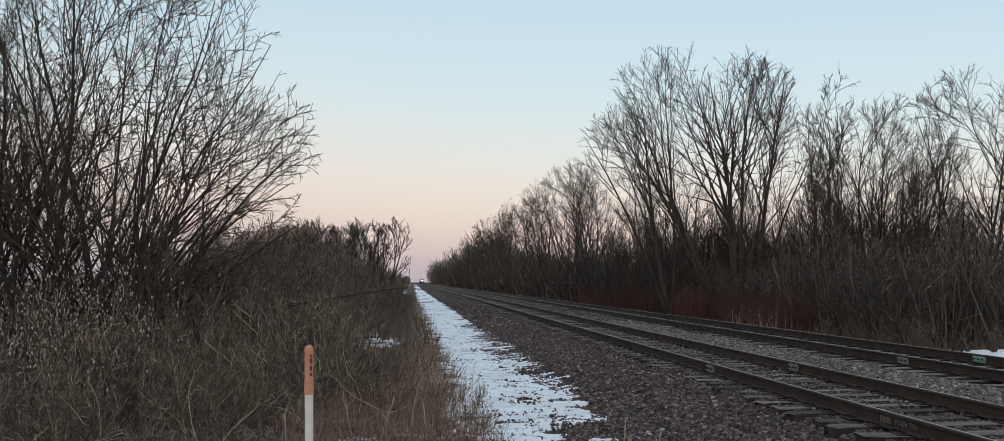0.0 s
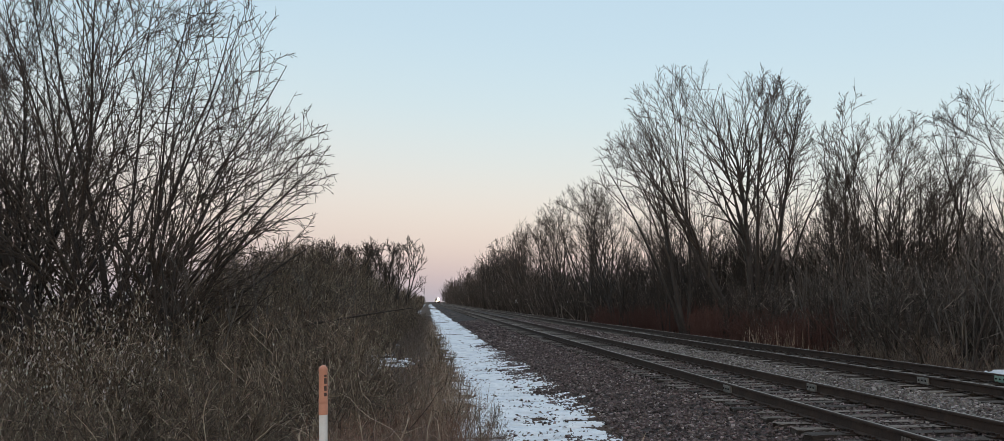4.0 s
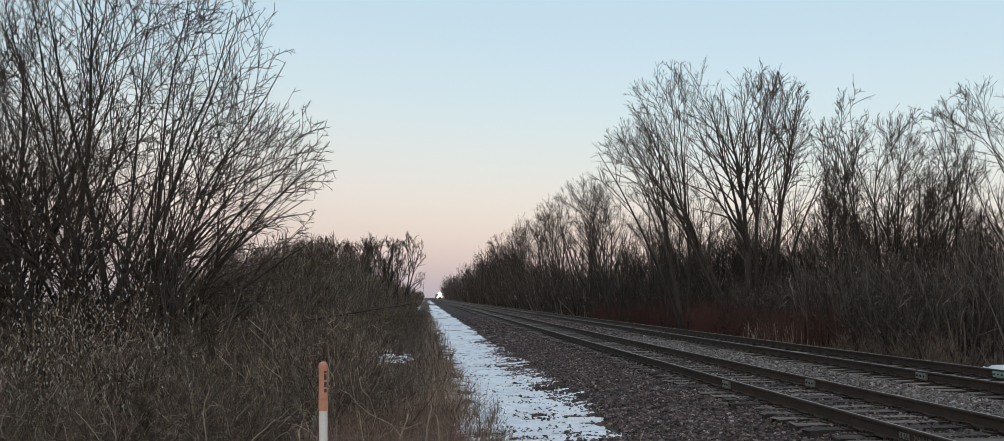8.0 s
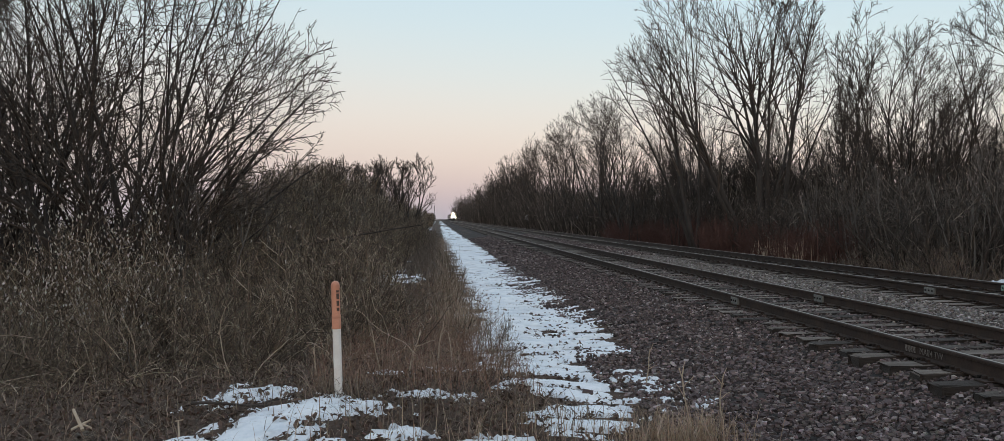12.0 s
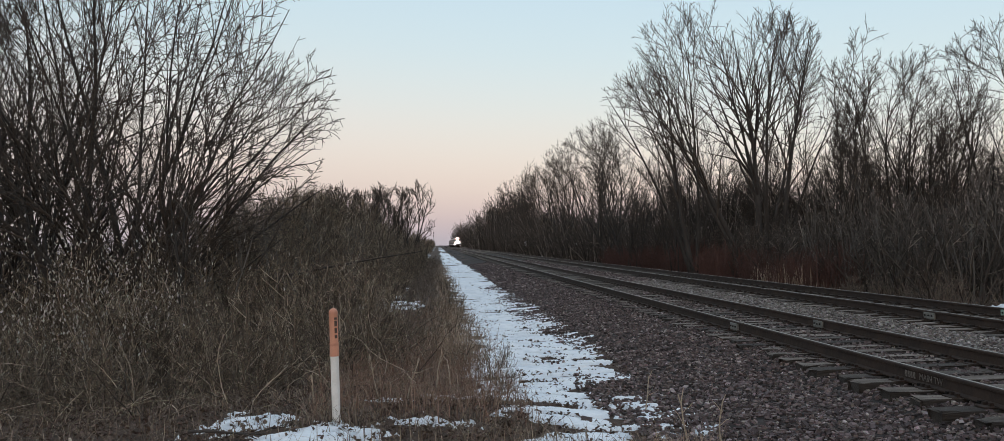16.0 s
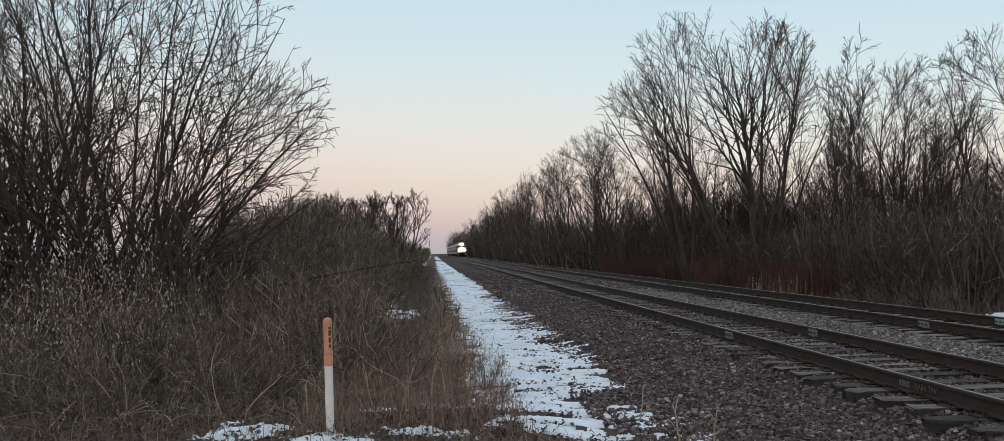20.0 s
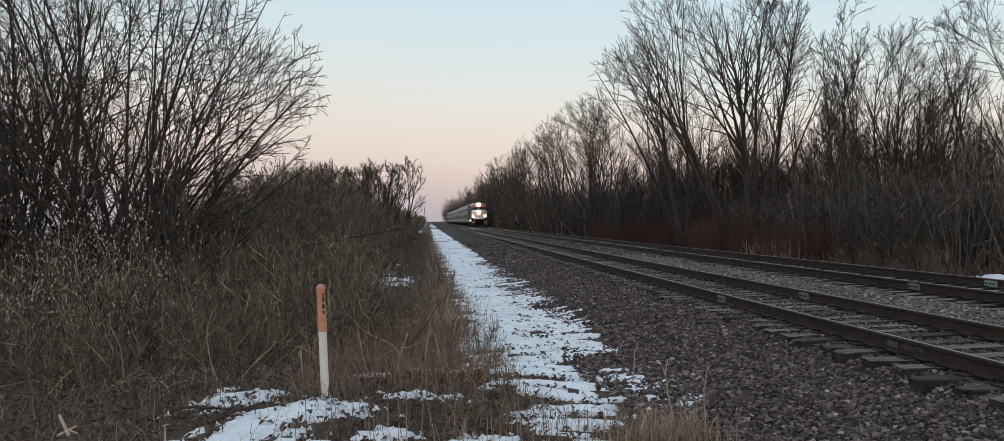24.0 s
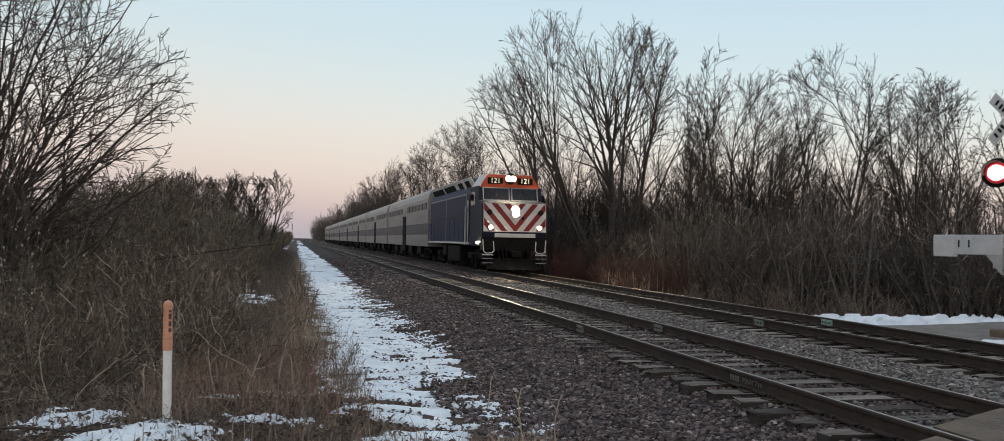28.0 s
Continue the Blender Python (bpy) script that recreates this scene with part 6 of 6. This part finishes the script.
weeds = [grow_brush("pale tan thicket of dead weeds beside the far track", 1.1, 1.7, 221 + k, 30, STRAW_TWIG, 0.007, 6, 4, name="weed_thicket", group="weeds beside the far track", lean=0.6) for k in range(2)]
plant(weeds[0], [(14.2, 23.2, 0, 0.9), (14.6, 25.4, 80, 1.0), (14.1, 28.6, 200, 0.75), (15.0, 21.6, 30, 0.8)])
plant(weeds[1], [(14.4, 24.3, 10, 1.0), (14.3, 27.0, 140, 0.8), (15.4, 20.6, 60, 0.9)])

n = 90
x = rg.uniform(13.2, 13.9, n)
y = rg.uniform(31, 36.5, n)
blades("reeds", x, y, rg.uniform(0.6, 1.15, n), REED, "pale tan reeds beside the far track", 187, 0.03, 0.25)
t = grow_brush("bush still holding pale dead leaves", 2.4, 2.6, 191, 26, BRUSH, 0.0075, 9, 7, group="brush on the bank")
hang_leaves(t, (1.6, 1.4, 1.6), 2400, 192)
plant(t, [(-5.2, 13.6, 0, 1.0)])
t = grow_tree("thin pale-stemmed sapling among the brush", [((0, 0, 2.6), (0.8, 0.8, 1.9))], fork(3, 0.16, 4.4, 0.03, 43), 193, (1.6, 2.6, 3.0, 3.0), tip=0.004, bark=BARK_PALE, name="sapling", group="saplings")
plant(t, [(-2.7, 20.5, 0, 0.8), (-2.2, 22.4, 70, 0.75), (-1.75, 24.2, 150, 0.62), (-3.3, 18.6, 250, 0.8), (-4.6, 17.5, 0, 1.0), (-5.5, 18, 100, 0.9), (-3.6, 19, 200, 0.85), (15.4, 21.5, 130, 1.0), (16.4, 22.6, 10, 1.2), (15.0, 28.8, 220, 1.15), (15.1, 30.0, 60, 1.0), (15.3, 33.2, 340, 1.2), (15.0, 34.4, 20, 1.05), (15.0, 23.5, 30, 1.1), (15.6, 25, 80, 1.2), (14.9, 27, 160, 1.0), (16.2, 24, 240, 1.15), (15.2, 31, 300, 1.1), (15.4, 36, 10, 1.2)])
for k, (x, y, h) in enumerate([(-0.64, 9.5, 0.55), (-0.36, 9.6, 0.52), (-0.05, 10.4, 0.6), (0.15, 10.6, 0.5), (-1.3, 9.2, 0.4), (2.2, 9.3, 0.45), (2.5, 7.6, 0.5), (2.1, 7.2, 0.6)]):
    w = build_weed("thin pale dead weed stalk", h, 300 + k)
    w.matrix_basis = pose(x, y, float(ground_z(x, y)), 0, 0, 40 * k)
clump = [grow_brush("low clump of dead weeds poking through the snow", 0.7, 0.8, 195 + k, 26, CANE, 0.004, 4, 2, name="weed_clump", group="weed clumps") for k in range(2)]
spots = [(0.6, 18.2, 0, 0.8), (0.5, 15.6, 60, 0.7), (0.5, 20.5, 0, 0.9), (0.4, 24, 120, 1.1), (0.45, 28, 20, 1.1), (0.3, 13.4, 70, 0.8), (0.35, 33, 20, 1.2), (0.2, 17.4, 90, 1.0), (0.1, 22, 50, 1.2), (0.25, 38, 0, 1.3), (1.0, 13.2, 30, 0.5), (1.1, 14.7, 200, 0.5), (0.8, 11.2, 90, 0.6), (0.75, 12.3, 140, 0.65), (0.6, 14.0, 280, 0.75), (0.75, 10.3, 60, 0.5)]
plant(clump[0], spots[::2])
plant(clump[1], spots[1::2])
# pale broken sticks in the foreground
st = thing("broken_stick", "pale barkless forked stick lying on dead grass", "stick")
part("stick", rod((-2.86, 7.18, -0.2), (-3.02, 7.4, -0.08), 0.014, 0.012, sides=9), PEELED, st)
part("side_twig", rod((-2.96, 7.2, -0.2), (-2.83, 7.27, -0.14), 0.011, 0.009, sides=8), PEELED, st)
part("side_twig", rod((-2.9, 7.24, -0.16), (-2.8, 7.2, -0.19), 0.009, 0.007, sides=8), PEELED, st)
st = thing("broken_stub", "short pale broken stub standing in the grass", "stick")
part("stub", rod((-2.06, 7.0, -0.24), (-2.07, 7.02, -0.11), 0.008, 0.006, sides=8), PEELED, st)
part("splinter", rod((-2.09, 7.02, -0.12), (-2.03, 7.02, -0.11), 0.006, 0.004, sides=7), PEELED, st)
# a fallen branch and a dark rock in the snow
br = thing("fallen_branch", "dark fallen branch lying over snow and grass", "branch")
rgb = np.random.RandomState(12)
p, r = limbs(np.array([[-2.2, 7.84, -0.15]]), unit(np.array([[1.0, 0.03, 0.0]])), np.array([1.05]), np.array([0.015]), 0.35, 8, 0.06, 0.0, rgb)
put_tubes("stick", [(p, r, 7)], BARK, br)
s, w, rr, i, fr = sprout(p, r, 5, 0.2, 1.0, 40, rgb, 0.1)
q, rq = limbs(s, w, rgb.uniform(0.2, 0.5, len(s)), np.full(len(s), 0.007), 0.4, 4, 0.12, 0.0, rgb)
for k in range(len(q)):
    put_tubes("side_twig", [(q[k:k + 1], rq[k:k + 1], 5)], BARK, br)
tw = thing("fallen_twig", "short pale forked twig lying on the ground", "twig")
part("stick", rod((-0.08, 0.05, 0.03), (0.1, -0.06, 0.04), 0.009, 0.006, 7), BARK_PALE, tw)
part("fork", rod((-0.04, -0.06, 0.03), (0.05, 0.08, 0.05), 0.007, 0.005, 7), BARK_PALE, tw)
tw.matrix_basis = pose(-3.0, 7.5, float(ground_z(-3.0, 7.5)))
rock = scatter_stones("rock", np.array([1.46]), np.array([8.75]), np.array([0.07]), STONES, "dark angular rock lying in the snow", 15)
rock["kind"], rock["category"] = "", "rock"

build_ballast()
build_post()
rail_mark = lettering("chalk_lettering", "MAIN TW", 0.1, CHALK, pose(0, 0, 0), None, 0.002)
rail_mark.parent = [o for o in bpy.data.objects if o.name.startswith("railway_track")][0]
rail_mark.matrix_basis = pose(-GAUGE - 0.016, 8.86, -0.095, 90, 0, -90)
for k in range(4):
    bar = part("chalk_bar", box(-0.003, 0.003, -0.018, 0.018, -0.034, 0.034), CHALK, rail_mark.parent, "pale chalk mark")
    bar.location = (-GAUGE - 0.016, 9.18 + 0.055 * k, -0.095)
rail_mark["label"] = "white chalked letters on the rail"
sg = thing("trackside_sign", "small white trackside sign on a thin post", "sign")
part("post", rod((0, 0, -0.6), (0, 0, 1.5), 0.03, sides=8), BLACK, sg)
part("sign_plate", box(-0.22, 0.22, -0.06, -0.03, 1.0, 1.75, 0.01), SIGN_WHITE, sg)
sg.location = (14.0, 138, 0.0)
ms = thing("signal_mast", "pale grey railway signal mast with dark signal heads", "signal")
part("mast", rod((0, 0, -0.8), (0, 0, 7.4), 0.14, 0.1, 10), GALV, ms, "grey steel mast")
part("cabinet", box(-1.0, -0.1, -0.4, 0.4, -0.8, 1.3, 0.03), GALV, ms, "grey relay cabinet")
for z in (5.4, 6.7):
    hd = part("signal_head", box(-0.2, 0.2, -0.34, -0.1, z - 0.45, z + 0.45, 0.05), CAR_STEEL, ms, "grey signal head")
    for dz in (-0.25, 0.25):
        part("visor", rod((0, -0.62, z + dz), (0, -0.34, z + dz), 0.13, sides=12), BLACK, hd)
part("ladder", box(0.16, 0.2, 0.1, 0.5, -0.8, 7.0), GALV, ms)
ms.location = (-1.7, 385, 0.0)
mk = thing("trackside_marker", "small white reflector on a thin steel stake", "marker")
part("stake", rod((0, 0, -0.6), (0, 0, 1.3), 0.018, sides=8), BLACK, mk)
part("reflector", rod((0, -0.03, 1.3), (0, -0.06, 1.3), 0.09, sides=14), SIGN_WHITE, mk, "round white reflector")
mk.location = (12.7, 79, 0.0)
build_crossing_signal()

loco = build_locomotive()
coach = build_coach()
TRAIN = [(loco, 0.0)] + [(coach if k == 0 else copy_thing(coach, pose(0, 0, 0)), 16.5 + k * 25.9) for k in range(8)]


# ---- what moves ----
def motions():
    """The train comes up the far track at an even 32.7 metres a second."""
    for ob, behind in TRAIN:
        walk(ob, [(t, pose(FAR_X, 38.4 + 32.7 * (28.0 - t) + behind, FAR_Z)) for t in range(0, 29)])


motions()
